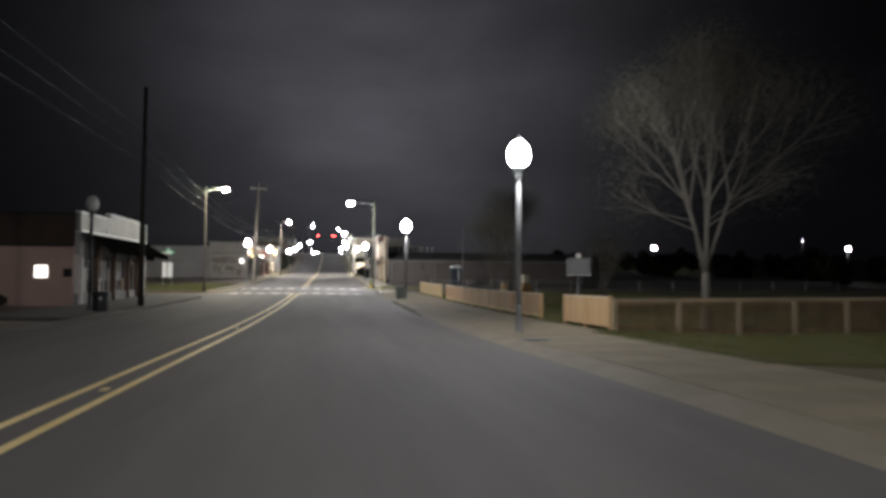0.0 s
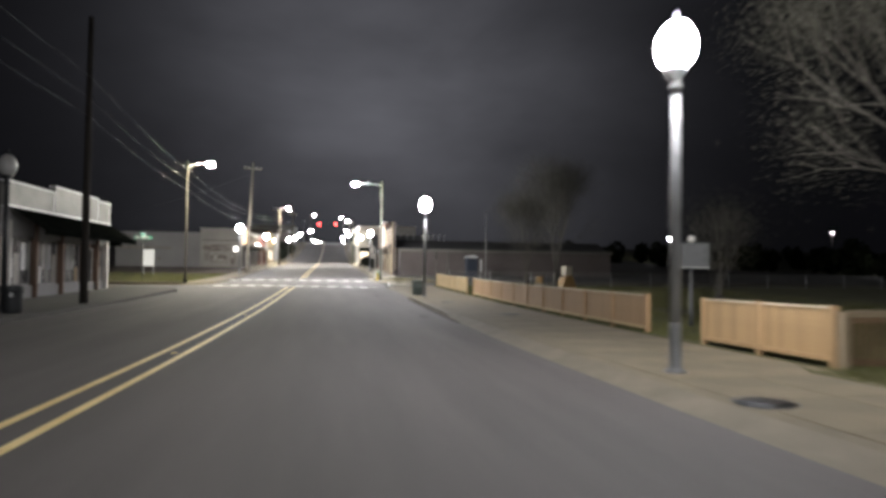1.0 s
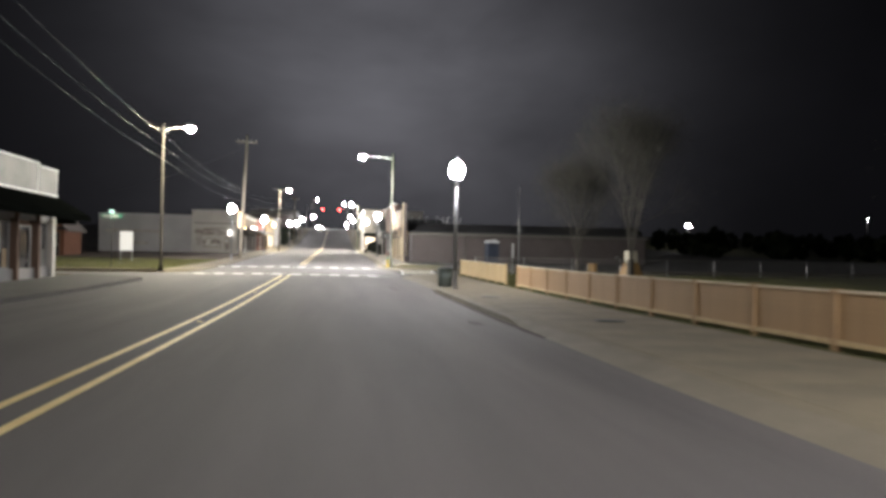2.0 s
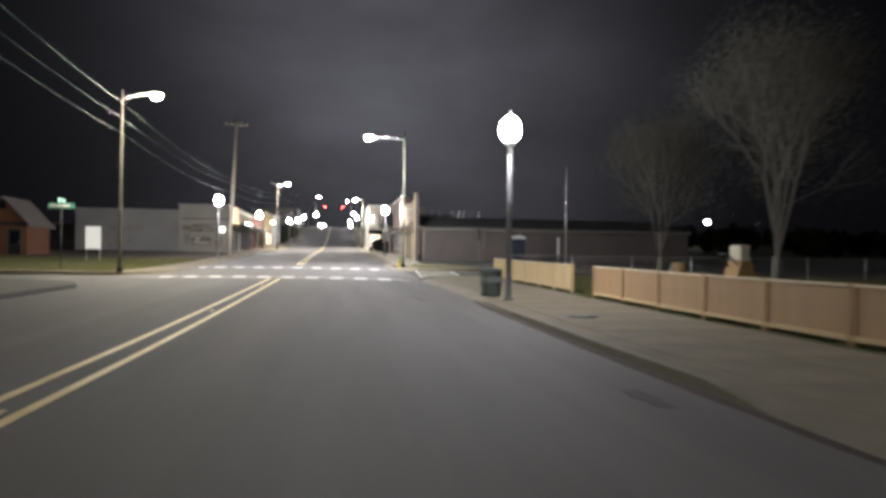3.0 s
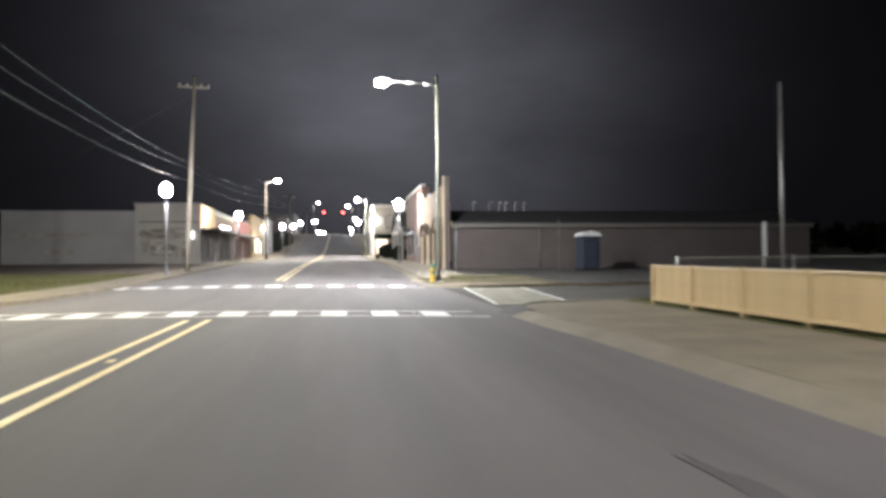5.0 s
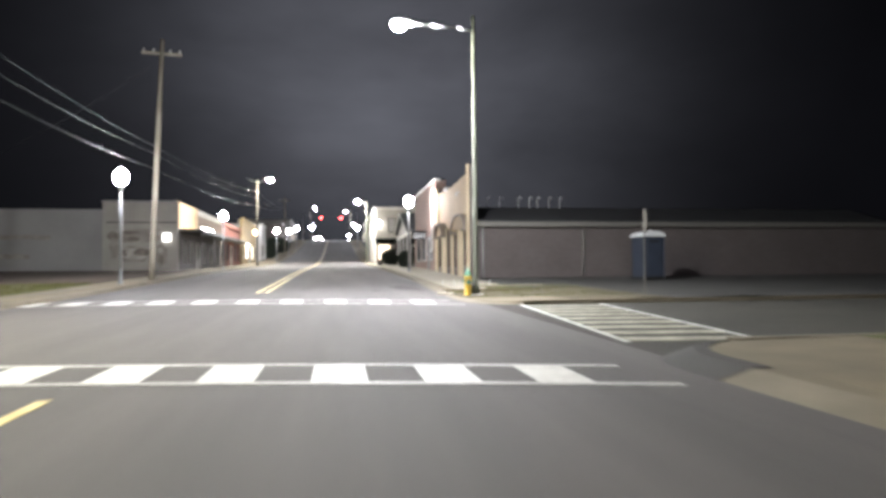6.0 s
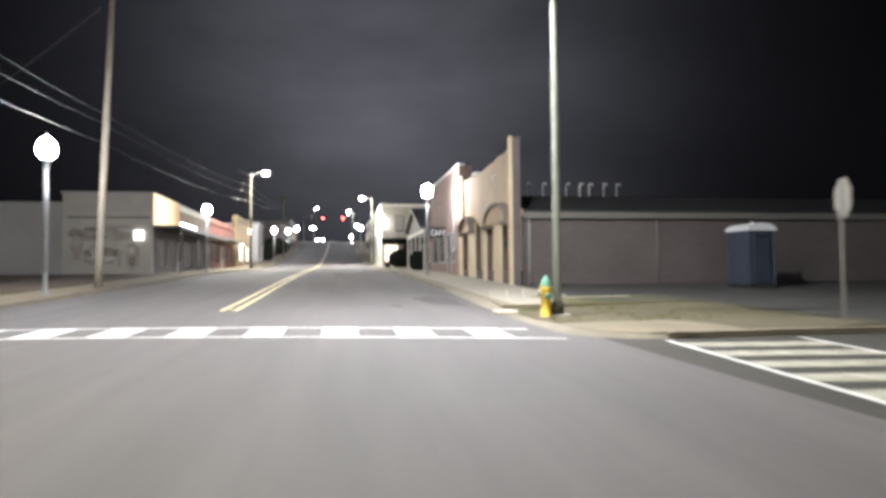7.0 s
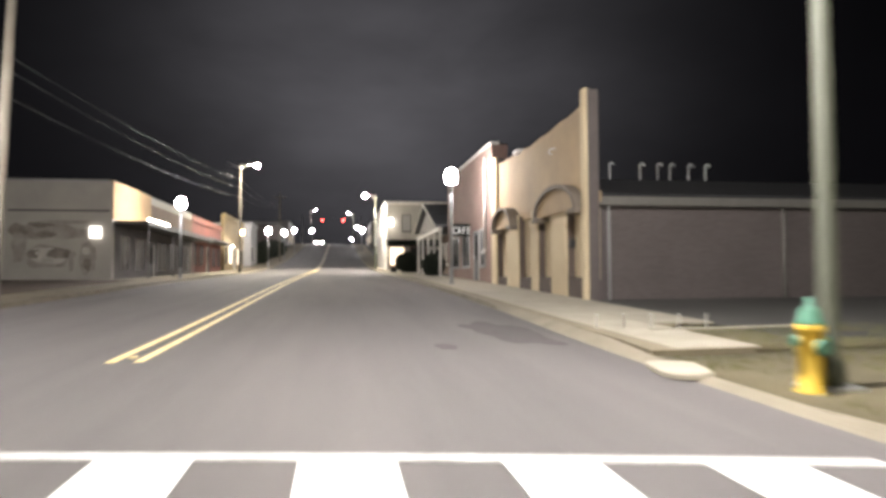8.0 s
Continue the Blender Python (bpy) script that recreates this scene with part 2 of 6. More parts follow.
TRIM_WHITE = mat("white_trim_paint", (0.70, 0.68, 0.63), 0.6, scale=2, vary=0.15, fine=40, bump=0.1, second=(0.52, 0.50, 0.46))
SIGN_WHITE = mat("white_sign_face", (0.80, 0.80, 0.78), 0.5, scale=1.5, vary=0.08, fine=30, bump=0.03)
SIGN_WORN = mat("weathered_sign_face", (0.25, 0.245, 0.22), 0.6, scale=0.9, vary=0.25, fine=25, bump=0.05, second=(0.12, 0.12, 0.11))
SIGN_GREEN = mat("green_sign_face", (0.10, 0.34, 0.24), 0.45, scale=2, vary=0.1, fine=30, bump=0.02)
PLAQUE = mat("cast_marker_plaque", (0.08, 0.083, 0.08), 0.5, 0.2, scale=6, vary=0.25, fine=30, bump=0.2)
TYPE_DARK = mat("raised_dark_lettering", (0.10, 0.10, 0.10), 0.6, scale=6, vary=0.1, fine=30, bump=0.0)
BIN_GREEN = mat("green_bin_plastic", (0.15, 0.18, 0.165), 0.6, scale=5, vary=0.35, fine=40, bump=0.06, second=(0.09, 0.115, 0.108))
BIN_LID = mat("dark_bin_lid", (0.05, 0.055, 0.055), 0.6, scale=5, vary=0.3, fine=40, bump=0.06, second=(0.03, 0.035, 0.035))
TOILET_BLUE = mat("blue_toilet_plastic", (0.036, 0.045, 0.066), 0.5, scale=2, vary=0.25, fine=30, bump=0.05)
TOILET_WHITE = mat("translucent_white_roof", (0.66, 0.67, 0.66), 0.5, scale=2, vary=0.12, fine=30, bump=0.05)
HYD_YELLOW = mat("hydrant_yellow", (0.62, 0.41, 0.045), 0.5, scale=5, vary=0.2, fine=30, bump=0.06)
HYD_GREEN = mat("hydrant_green", (0.085, 0.24, 0.16), 0.55, scale=5, vary=0.2, fine=30, bump=0.06)
BARK = mat("grey_bark", (0.08, 0.074, 0.06), 0.9, scale=4, vary=0.3, fine=30, bump=0.4, second=(0.07, 0.062, 0.05))
LEAF = mat("thin_spring_leaves", (0.046, 0.044, 0.030), 0.9, scale=3, vary=0.35, fine=8, bump=0.0)
HEDGE = mat("dark_hedge_leaves", (0.018, 0.026, 0.014), 0.8, scale=3, vary=0.4, fine=8, bump=0.0)
WOODS = mat("far_dark_woods", (0.02, 0.024, 0.014), 0.95, scale=0.2, vary=0.4, fine=2, bump=0.0)
WOODS.node_tree.nodes["Principled BSDF"].inputs["Specular IOR Level"].default_value = 0.0
GLASS_DARK = mat("dark_shop_glass", (0.012, 0.013, 0.015), 0.08, scale=2, vary=0.2, fine=5, bump=0.0)
GLASS_DIM = mat("dusty_shop_glass", (0.10, 0.10, 0.097), 0.25, scale=1.2, vary=0.4, fine=5, bump=0.0, second=(0.03, 0.03, 0.031))
WIRE = mat("cable_sheath", (0.07, 0.07, 0.072), 0.6, 0.0, scale=3, vary=0.1, fine=30, bump=0.0)
MACHINE_YELLOW = mat("machine_yellow", (0.36, 0.22, 0.07), 0.6, scale=3, vary=0.3, fine=30, bump=0.05, second=(0.22, 0.135, 0.06))
MACHINE_BEIGE = mat("machine_beige", (0.50, 0.46, 0.36), 0.6, scale=3, vary=0.2, fine=30, bump=0.05)
RUBBER = mat("black_rubber", (0.02, 0.02, 0.02), 0.8, scale=4, vary=0.2, fine=40, bump=0.1)
CAR_PAINT = mat("dark_car_paint", (0.03, 0.03, 0.035), 0.25, 0.3, scale=2, vary=0.1, fine=40, bump=0.0)
GLOBE = glow("globe_light", (0.98, 0.97, 1.0), GLOBE_POWER)
GLOBE_SOFT = glow("softer_globe_light", (0.98, 0.97, 1.0), GLOBE_POWER * 0.7)
GLOBE_OFF = mat("unlit_frosted_globe", (0.36, 0.36, 0.34), 0.4, scale=4, vary=0.1, fine=30, bump=0.0)
COBRA_COLD = glow("cold_street_lens", (0.97, 0.97, 1.0), COBRA_POWER)
COBRA_WARM = glow("warm_street_lens", (1.0, 0.95, 0.76), COBRA_POWER * 0.68)
FAR_LIGHT = glow("far_lamp", (0.97, 0.97, 1.0), FAR_POWER)
LIT_SIGN = glow("lit_sign_face", (1.0, 0.97, 0.92), 1.1)
LIT_TUBE = glow("tube_light", (1.0, 0.95, 0.85), 14.0)
SHOP_LIGHT = glow("shop_window_light", (1.0, 0.80, 0.55), 0.8)
WALL_LAMP = glow("white_wall_lamp", (1.0, 0.97, 0.9), 14.0)
BOARD_GLOW = glow("glowing_notice_face", (1.0, 0.99, 0.96), 0.12)
WARM_BULB = glow("warm_wall_lamp", (1.0, 0.66, 0.26), 14.0)
RED_LIGHT = glow("red_signal", (1.0, 0.06, 0.05), 13.0)
HEADLIGHT = glow("headlight", (1.0, 0.98, 0.94), 240.0)
FLOOD = glow("flood_light", (1.0, 1.0, 1.0), 60.0)


# ------------------------------------------------------------------ mesh helpers
def box(bm, x0, y0, z0, x1, y1, z1, bevel=0.0):
    c = [bm.verts.new(p) for p in itertools.product((x0, x1), (y0, y1), (z0, z1))]
    fs = [bm.faces.new([c[i] for i in q]) for q in ((0, 1, 3, 2), (4, 6, 7, 5), (0, 4, 5, 1), (2, 3, 7, 6), (0, 2, 6, 4), (1, 5, 7, 3))]
    if bevel:
        es = list({e for f in fs for e in f.edges})
        bmesh.ops.bevel(bm, geom=es, offset=bevel, segments=1, affect="EDGES", profile=0.7)
    return bm


def cbox(bm, c, s, bevel=0.0):
    return box(bm, c[0] - s[0] / 2, c[1] - s[1] / 2, c[2] - s[2] / 2, c[0] + s[0] / 2, c[1] + s[1] / 2, c[2] + s[2] / 2, bevel)


def tube(bm, p0, p1, r0, r1=None, seg=10, cap=True):
    r1 = r0 if r1 is None else r1
    a, b = Vector(p0), Vector(p1)
    d = (b - a).normalized()
    u = d.orthogonal().normalized()
    v = d.cross(u)
    ring = []
    for c, r in ((a, r0), (b, r1)):
        ring.append([bm.verts.new(c + (u * math.cos(2 * math.pi * i / seg) + v * math.sin(2 * math.pi * i / seg)) * r) for i in range(seg)])
    for i in range(seg):
        f = bm.faces.new((ring[0][i], ring[0][(i + 1) % seg], ring[1][(i + 1) % seg], ring[1][i]))
        f.smooth = True
    if cap:
        bm.faces.new(ring[0][::-1])
        bm.faces.new(ring[1])
    return bm


def pipe(bm, pts, r, seg=8):
    for a, b in zip(pts, pts[1:]):
        tube(bm, a, b, r, r, seg)
    return bm


def lathe(bm, prof, seg=16, at=(0, 0, 0)):
    rings = []
    for r, z in prof:
        rings.append([bm.verts.new((at[0] + r * math.cos(2 * math.pi * i / seg), at[1] + r * math.sin(2 * math.pi * i / seg), at[2] + z)) for i in range(seg)])
    for a, b in zip(rings, rings[1:]):
        for i in range(seg):
            f = bm.faces.new((a[i], a[(i + 1) % seg], b[(i + 1) % seg], b[i]))
            f.smooth = True
    bm.faces.new(rings[0][::-1])
    bm.faces.new(rings[-1])
    return bm


def prism(bm, outline, axis, a, b):
    """A flat outline of (u, z) pairs, drawn out along x or y from a to b."""
    def put(u, z, w):
        return bm.verts.new((w, u, z) if axis == "x" else (u, w, z))
    r0, r1 = [put(u, z, a) for u, z in outline], [put(u, z, b) for u, z in outline]
    n = len(outline)
    for i in range(n):
        bm.faces.new((r0[i], r0[(i + 1) % n], r1[(i + 1) % n], r1[i]))
    bm.faces.new(r0[::-1])
    bm.faces.new(r1)
    return bm


def mesh_of(bm, name, material):
    bmesh.ops.recalc_face_normals(bm, faces=bm.faces)
    me = bpy.data.meshes.new(name)
    bm.to_mesh(me)
    bm.free()
    me.materials.append(material)
    return me


def B():
    return bmesh.new()


def part(name, bm, material, parent, label=""):
    ob = new(name, mesh_of(bm, name, material))
    ob.parent = parent
    if label:
        ob["label"] = label
    return ob


def piece(name, me, parent, m):
    ob = new(name, me)
    ob.parent = parent
    ob.matrix_local = m
    return ob


def thing(name, label, category, at=(0, 0, 0), turn=0.0, group="", kind=""):
    ob = new(name)
    ob.empty_display_size = 0.2
    ob.matrix_basis = pose(*at, 0, 0, turn)
    return tagged(ob, label, category, group, kind)


def solid(name, bm, material, label, category="", kind="", group="", at=(0, 0, 0), turn=0.0):
    ob = new(name, mesh_of(bm, name, material))
    ob.matrix_basis = pose(*at, 0, 0, turn)
    return tagged(ob, label, category, group, kind)


# ------------------------------------------------------------------ lie of the land
KNOT_Y = [-150, -5, 3, 7.5, 15, 28, 34, 48, 58, 65, 69, 77, 91, 108, 127, 145, 171, 200, 230, 250, 280, 400, 1500]
KNOT_Z = [0.30, 0.02, -0.07, -0.12, -0.24, -0.27, -0.22, -0.07, 0.06, 0.19, 0.29, 0.54, 0.92, 1.28, 1.60, 2.25, 3.7, 6.2, 8.9, 10.2, 11.0, 11.3, 11.3]
_ys = np.arange(-150.0, 1500.0, 1.0)
_k = np.exp(-0.5 * (np.arange(-9, 10) / 3.0) ** 2)
_zs = np.convolve(np.pad(np.interp(_ys, KNOT_Y, KNOT_Z), 9, mode="edge"), _k / _k.sum(), mode="valid")


def R(y):
    """Height of the road's surface at y."""
    return float(np.interp(y, _ys, _zs))


KL, KR = -8.6, 4.0                 # kerb faces
RS0, RS1 = 50.5, 59.5              # side street on the east
LS0, LS1 = 45.2, 51.7              # side street on the west
RAD = 3.4


KC, RADS = 3.72, 1.6              # tight corner before the park


def kerb_se(y):
    base = float(np.interp(y, [3, 8, 18, 26, 34, 39, 44, 46.5], [3.94, 3.74, 3.72, 3.84, 3.86, KR, 3.95, KC])) + 0.025 * noise.noise(Vector((0.0, y * 0.35, 3.0)))
    return base if y < RS0 - RADS else KC + RADS - math.sqrt(max(0.0, RADS ** 2 - (y - RS0 + RADS) ** 2))


KN, RADN = 3.52, 1.5              # the kerb lies further out beyond the junction


def kerb_ne(y):
    return KN + float(np.interp(y, [66, 73], [0.0, 0.25])) if y > RS1 + RADN else KN + RADN - math.sqrt(max(0.0, RADN ** 2 - (RS1 + RADN - y) ** 2))


def kerb_nw(y):
    return KL if y > LS1 + RAD else KL - RAD + math.sqrt(max(0.0, RAD ** 2 - (LS1 + RAD - y) ** 2))


def kerb_sw(y):
    return KL if y < LS0 - RAD else KL - RAD + math.sqrt(max(0.0, RAD ** 2 - (y - LS0 + RAD) ** 2))


def spread(y0, y1, step=1.0, tight=()):
    n = max(2, int((y1 - y0) / step) + 1)
    ys = set(np.linspace(y0, y1, n).round(4).tolist())
    for a, b in tight:
        ys |= set(np.linspace(a, b, 14).round(4).tolist())
    return sorted(y for y in ys if y0 - 1e-6 <= y <= y1 + 1e-6)


def strip(name, ys, left, right, rise, material, label, nx=1, skirt=0.25, thick=True, wobble=0.0):
    """A strip of ground between two edges x = left(y) and right(y), lifted by rise above the road, with closed sides."""
    bm = bmesh.new()
    top, low = [], []
    for y in ys:
        a, b = left(y), right(y)
        row, under = [], []
        for i in range(nx + 1):
            x = a + (b - a) * i / nx
            lift = rise(x, y) if callable(rise) else rise
            if wobble and 0 < i < nx:
                lift += wobble * noise.noise(Vector((x * 0.5, y * 0.5, 0)))
            row.append(bm.verts.new((x, y, R(y) + lift)))
            if i in (0, nx):
                under.append(bm.verts.new((x, y, R(y) + lift - skirt)))
        top.append(row)
        low.append(under)
    for j in range(len(ys) - 1):
        for i in range(nx):
            f = bm.faces.new((top[j][i], top[j][i + 1], top[j + 1][i + 1], top[j + 1][i]))
            f.smooth = wobble > 0
        bm.faces.new((top[j][0], top[j + 1][0], low[j + 1][0], low[j][0]))
        bm.faces.new((top[j][nx], low[j][1], low[j + 1][1], top[j + 1][nx]))
    for j in (0, len(ys) - 1):
        bm.faces.new([*top[j], low[j][1], low[j][0]])
    return solid(name, bm, material, label, name.rstrip("_0123456789"), kind="structure")


def crown(x, y):
    return 0.065 * (1 - ((x + 2.4) / 6.3) ** 2) - 0.02 if KL < x < KR else -0.02


# ground sheet to the horizon
bm = B()
gx = [-1500, -600, -250, -120, -70, -40, -20, -8, 4, 20, 40, 70, 120, 250, 600, 1500]
gy = [-140, -60, 0, 25, 50, 75, 100, 125, 150, 175, 200, 225, 250, 300, 450, 800, 1450]
grid = [[bm.verts.new((x, y, R(y) - 0.30)) for x in gx] for y in gy]
for j in range(len(gy) - 1):
    for i in range(len(gx) - 1):
        bm.faces.new((grid[j][i], grid[j][i + 1], grid[j + 1][i + 1], grid[j + 1][i]))
solid("ground", bm, GRASS, "dark rough grass and soil reaching to the horizon", "ground", kind="structure")

# roads
strip("road", spread(-120, 620, 2.0), lambda y: KL - 0.05, lambda y: KR + 0.05, crown, ASPHALT, "grey asphalt main street running up to a hill", nx=12, skirt=0.2)
strip("road_east", spread(RS0 - RADS - 0.1, RS1 + RADN + 0.1, 0.5), lambda y: KR + 0.05, lambda y: 80 if RS0 < y < RS1 else KR + RADS + 0.3, lambda x, y: -0.02, SIDE_ASPHALT, "old brownish asphalt side street", nx=6, skirt=0.2)
strip("road_west", spread(LS0 - RAD - 0.1, LS1 + RAD + 0.1, 1.0), lambda y: -80 if LS0 < y < LS1 else KL - RAD - 0.3, lambda y: KL - 0.05, lambda x, y: -0.02, ASPHALT, "grey asphalt side street", nx=6, skirt=0.2)

# kerbs: a narrow raised strip along each block, turning into the side streets
KERB_W = 0.18


def se_width(y):
    """Rolled and low before the gap and at the corner, upright between."""
    return float(np.interp(y, [21, 25, 35.5, 38.5], [0.46, 0.18, 0.18, 0.42]))


def ne_width(y):
    return float(np.interp(y, [61.3, 62.2, 65, 66, 74], [0.46, 0.22, 0.22, 0.40, 0.18]))


def kerb_run(name, ys, edge, sign, label, material=KERB, width=lambda y: KERB_W, height=lambda y: 0.125):
    def profile(x, y):
        d = (x - edge(y)) * sign
        w = width(y)
        face = 0.036 if w < 0.2 else w
        return -0.03 + (0.145 if w < 0.2 else height(y)) * min(1.0, max(0.0, d / face))
    strip(name, ys, (lambda y: edge(y)) if sign > 0 else (lambda y: edge(y) - width(y)), (lambda y: edge(y) + width(y)) if sign > 0 else (lambda y: edge(y)), profile, material, label, nx=5, skirt=0.3)


T_SE, T_NE, T_NW, T_SW = [(RS0 - RADS, RS0)], [(RS1, RS1 + RADN)], [(LS1, LS1 + RAD)], [(LS0 - RAD, LS0)]
kerb_run("kerb_1", spread(-120, RS0, 1.5, T_SE), kerb_se, 1, "worn concrete kerb beside the pavement", width=se_width)
kerb_run("kerb_2", spread(RS1, 420, 1.5, T_NE), kerb_ne, 1, "worn concrete kerb beside the verge", width=ne_width, height=lambda y: float(np.interp(y, [59.6, 65.2, 67, 70], [0.075, 0.075, 0.125, 0.14])))
kerb_run("kerb_3", spread(LS1, 420, 1.5, T_NW), kerb_nw, -1, "worn concrete kerb beside the lawn")
kerb_run("kerb_4", spread(14, LS0, 1.5, T_SW), kerb_sw, -1, "dark worn kerb before the shop", LOT)
for nm, x0, x1, y in (("kerb_5", KC + RADS, 80, RS0 - KERB_W), ("kerb_6", KN + RADN, 80, RS1), ("kerb_7", -80, KL - RAD, LS1), ("kerb_8", -80, KL - RAD, LS0 - KERB_W)):
    strip(nm, [y, y + KERB_W], lambda q, a=x0: a, lambda q, a=x1: a, 0.085 if nm == "kerb_6" else 0.125, KERB, "worn concrete kerb along the side street", nx=4, skirt=0.3)

# pavements and verges
def SE_WALK(y):
    return 6.70 if y < 11.3 else 7.25


def LAWN(x, y):
    """Lift of the park lawn over the road: it falls away from the pavement beside the old fence."""
    near = min(1.0, max(0.0, (17.0 - y) / 3.5))
    return 0.12 + 0.004 * (x - 7) - near * 0.055 * min(4.5, max(0.0, x - 7.2))


strip("pavement_bed_1", spread(-120, RS0, 1.0, T_SE), lambda y: kerb_se(y) + se_width(y), lambda y: max(SE_WALK(y), kerb_se(y) + se_width(y) + 0.05), lambda x, y: 0.085 + 0.008 * (x - KR), CONCRETE, "pale concrete pavement with a smooth worn surface", nx=4)
strip("corner_ramp", spread(48.2, 50.35, 0.15), lambda y: kerb_se(y) - 0.01, lambda y: kerb_se(y) + 0.62, lambda x, y: -0.024 + 0.125 * min(1.0, max(0.0, (x - kerb_se(y)) / 0.42)) + 0.005, LOT, "dark worn asphalt ramp at the street corner", nx=6, skirt=0.1)
DRIVE_Y = 4.1
strip("verge_1", spread(DRIVE_Y, RS0 - KERB_W, 1.0), SE_WALK, lambda y: 14.0, LAWN, GRASS, "mown park lawn behind the timber fence", nx=14, wobble=0.05)
strip("verge_5", spread(DRIVE_Y, RS0 - KERB_W, 1.0), lambda y: 14.0, lambda y: 80, LAWN, GRASS, "mown park lawn running out into the dark", nx=12, wobble=0.05)
strip("drive", spread(-9.0, DRIVE_Y, 1.0), SE_WALK, lambda y: 80, lambda x, y: LAWN(x, y) - 0.01, WORN, "bare worn turf drive leading into the park", nx=20, wobble=0.03)
strip("verge_6", spread(-120, -9.0, 1.5), SE_WALK, lambda y: 80, LAWN, GRASS, "mown park lawn beside the drive", nx=14, wobble=0.05)
strip("pavement_bed_2", spread(65.4, 400, 1.2), lambda y: kerb_ne(y) + ne_width(y), lambda y: 5.25 if y < 68.4 else 6.6, lambda x, y: 0.11 + 0.008 * (x - KR), CONCRETE, "pale concrete pavement before the shops", nx=3)
strip("verge_2", spread(RS1 + KERB_W, 65.4, 0.5, T_NE), lambda y: kerb_ne(y) + ne_width(y), lambda y: 9.5, lambda x, y: 0.04 + 0.012 * max(0.0, x - 4.0), WORN, "patchy worn turf corner round the hydrant", nx=8, wobble=0.04)
strip("verge_4", spread(65.4, 68.2, 0.5), lambda y: 5.25, lambda y: 9.5, lambda x, y: 0.10, WORN, "patchy worn turf beside the pavement", nx=8, wobble=0.04)
strip("corner_apron", spread(RS1 + KERB_W, 61.5, 0.2), lambda y: kerb_ne(y) + ne_width(y) - 0.02, lambda y: 6.5 - 0.35 * max(0.0, y - 60.2) ** 2, lambda x, y: 0.052 + 0.012 * max(0.0, x - 4.0), CONCRETE, "pale concrete apron at the street corner", nx=6)
strip("parking_lot", spread(RS1 + KERB_W, 74.7, 1.0), lambda y: 9.5 if y < 66.5 else 6.6, lambda y: 80, lambda x, y: 0.10, LOT, "worn dark asphalt lot beside the brick wall", nx=10)
strip("pavement_bed_3", spread(LS1 + 0.1, 400, 1.0, T_NW), lambda y: -10.4 if y < 92.5 else -12.0, lambda y: min(kerb_nw(y) - KERB_W, KL - KERB_W), lambda x, y: 0.11 - 0.008 * (x - KL), CONCRETE, "pale concrete pavement along the lawn", nx=3)
strip("dirt_bank", spread(73.0, 93.5, 1.0), lambda y: -80, lambda y: -10.4, lambda x, y: 0.12 - 0.004 * (x - KL), DIRT, "bare dirt strip before the painted wall", nx=14, wobble=0.06)
strip("verge_3", spread(LS1 + KERB_W, 73.0, 1.0), lambda y: -80, lambda y: -10.4, lambda x, y: 0.125 - 0.004 * (x - KL), GRASS, "mown lawn on the street corner", nx=14, wobble=0.06)
strip("pavement_bed_5", spread(LS1 + KERB_W, LS1 + KERB_W + 1.7, 0.3), lambda y: -24, lambda y: -10.42, lambda x, y: 0.142 - 0.004 * (x - KL), CONCRETE, "pale concrete pavement along the side street", nx=8, skirt=0.1)
strip("pavement_bed_4", spread(20, LS0, 1.0, T_SW), lambda y: -12.45, lambda y: min(kerb_sw(y) - KERB_W, KL - KERB_W), lambda x, y: 0.10 - 0.008 * (x - KL), LOT, "dark worn pavement before the shop", nx=3)
strip("dirt_yard", spread(-120, 31, 1.0), lambda y: -80, lambda y: KL - 0.05 if y < 20 else -12.45, lambda x, y: 0.03 - 0.004 * (x - KL), DIRT, "bare brown dirt yard beside the road", nx=14, wobble=0.06)
strip("lot_west", spread(31, LS0 - KERB_W, 1.0), lambda y: -80, lambda y: -12.45, lambda x, y: 0.08, LOT, "worn asphalt behind the shop", nx=6)
strip("lot_north_west", spread(93.5, 400, 4.0), lambda y: -80, lambda y: -12.0, lambda x, y: 0.10, LOT, "worn ground behind the shops", nx=4)
strip("lot_north_east", spread(74.7, 400, 4.0), lambda y: 6.6, lambda y: 80, lambda x, y: 0.10, LOT, "worn ground behind the shops", nx=4)

# ------------------------------------------------------------------ road markings
def marking(name, label):
    return thing(name, label, "road marking", kind="structure")


def slope(y):
    return math.degrees(math.atan(R(y + 0.5) - R(y - 0.5)))


def paint_strip(bm, xa, xb, y0, y1, skew=0.0, x_ref=0.0, lift=0.005):
    """A painted patch that follows the road; its ends run askew by skew metres per metre of x."""
    n = max(1, int((y1 - y0) / 2.5))
    m = max(1, int((xb - xa) / 0.6))
    prev = None
    for i in range(n + 1):
        y = y0 + (y1 - y0) * i / n
        row = []
        for k in range(m + 1):
            x = xa + (xb - xa) * k / m
            yy = y + skew * (x_ref - x)
            row.append(bm.verts.new((x, yy, R(yy) + crown(x, yy) + lift)))
        if prev:
            for k in range(m):
                bm.faces.new((prev[k], prev[k + 1], row[k + 1], row[k]))
        prev = row
    return bm


def thicken(bm, h=0.004):
    g = bmesh.ops.extrude_face_region(bm, geom=list(bm.faces))
    for v in g["geom"]:
        if isinstance(v, bmesh.types.BMVert):
            v.co.z += h
    return bm


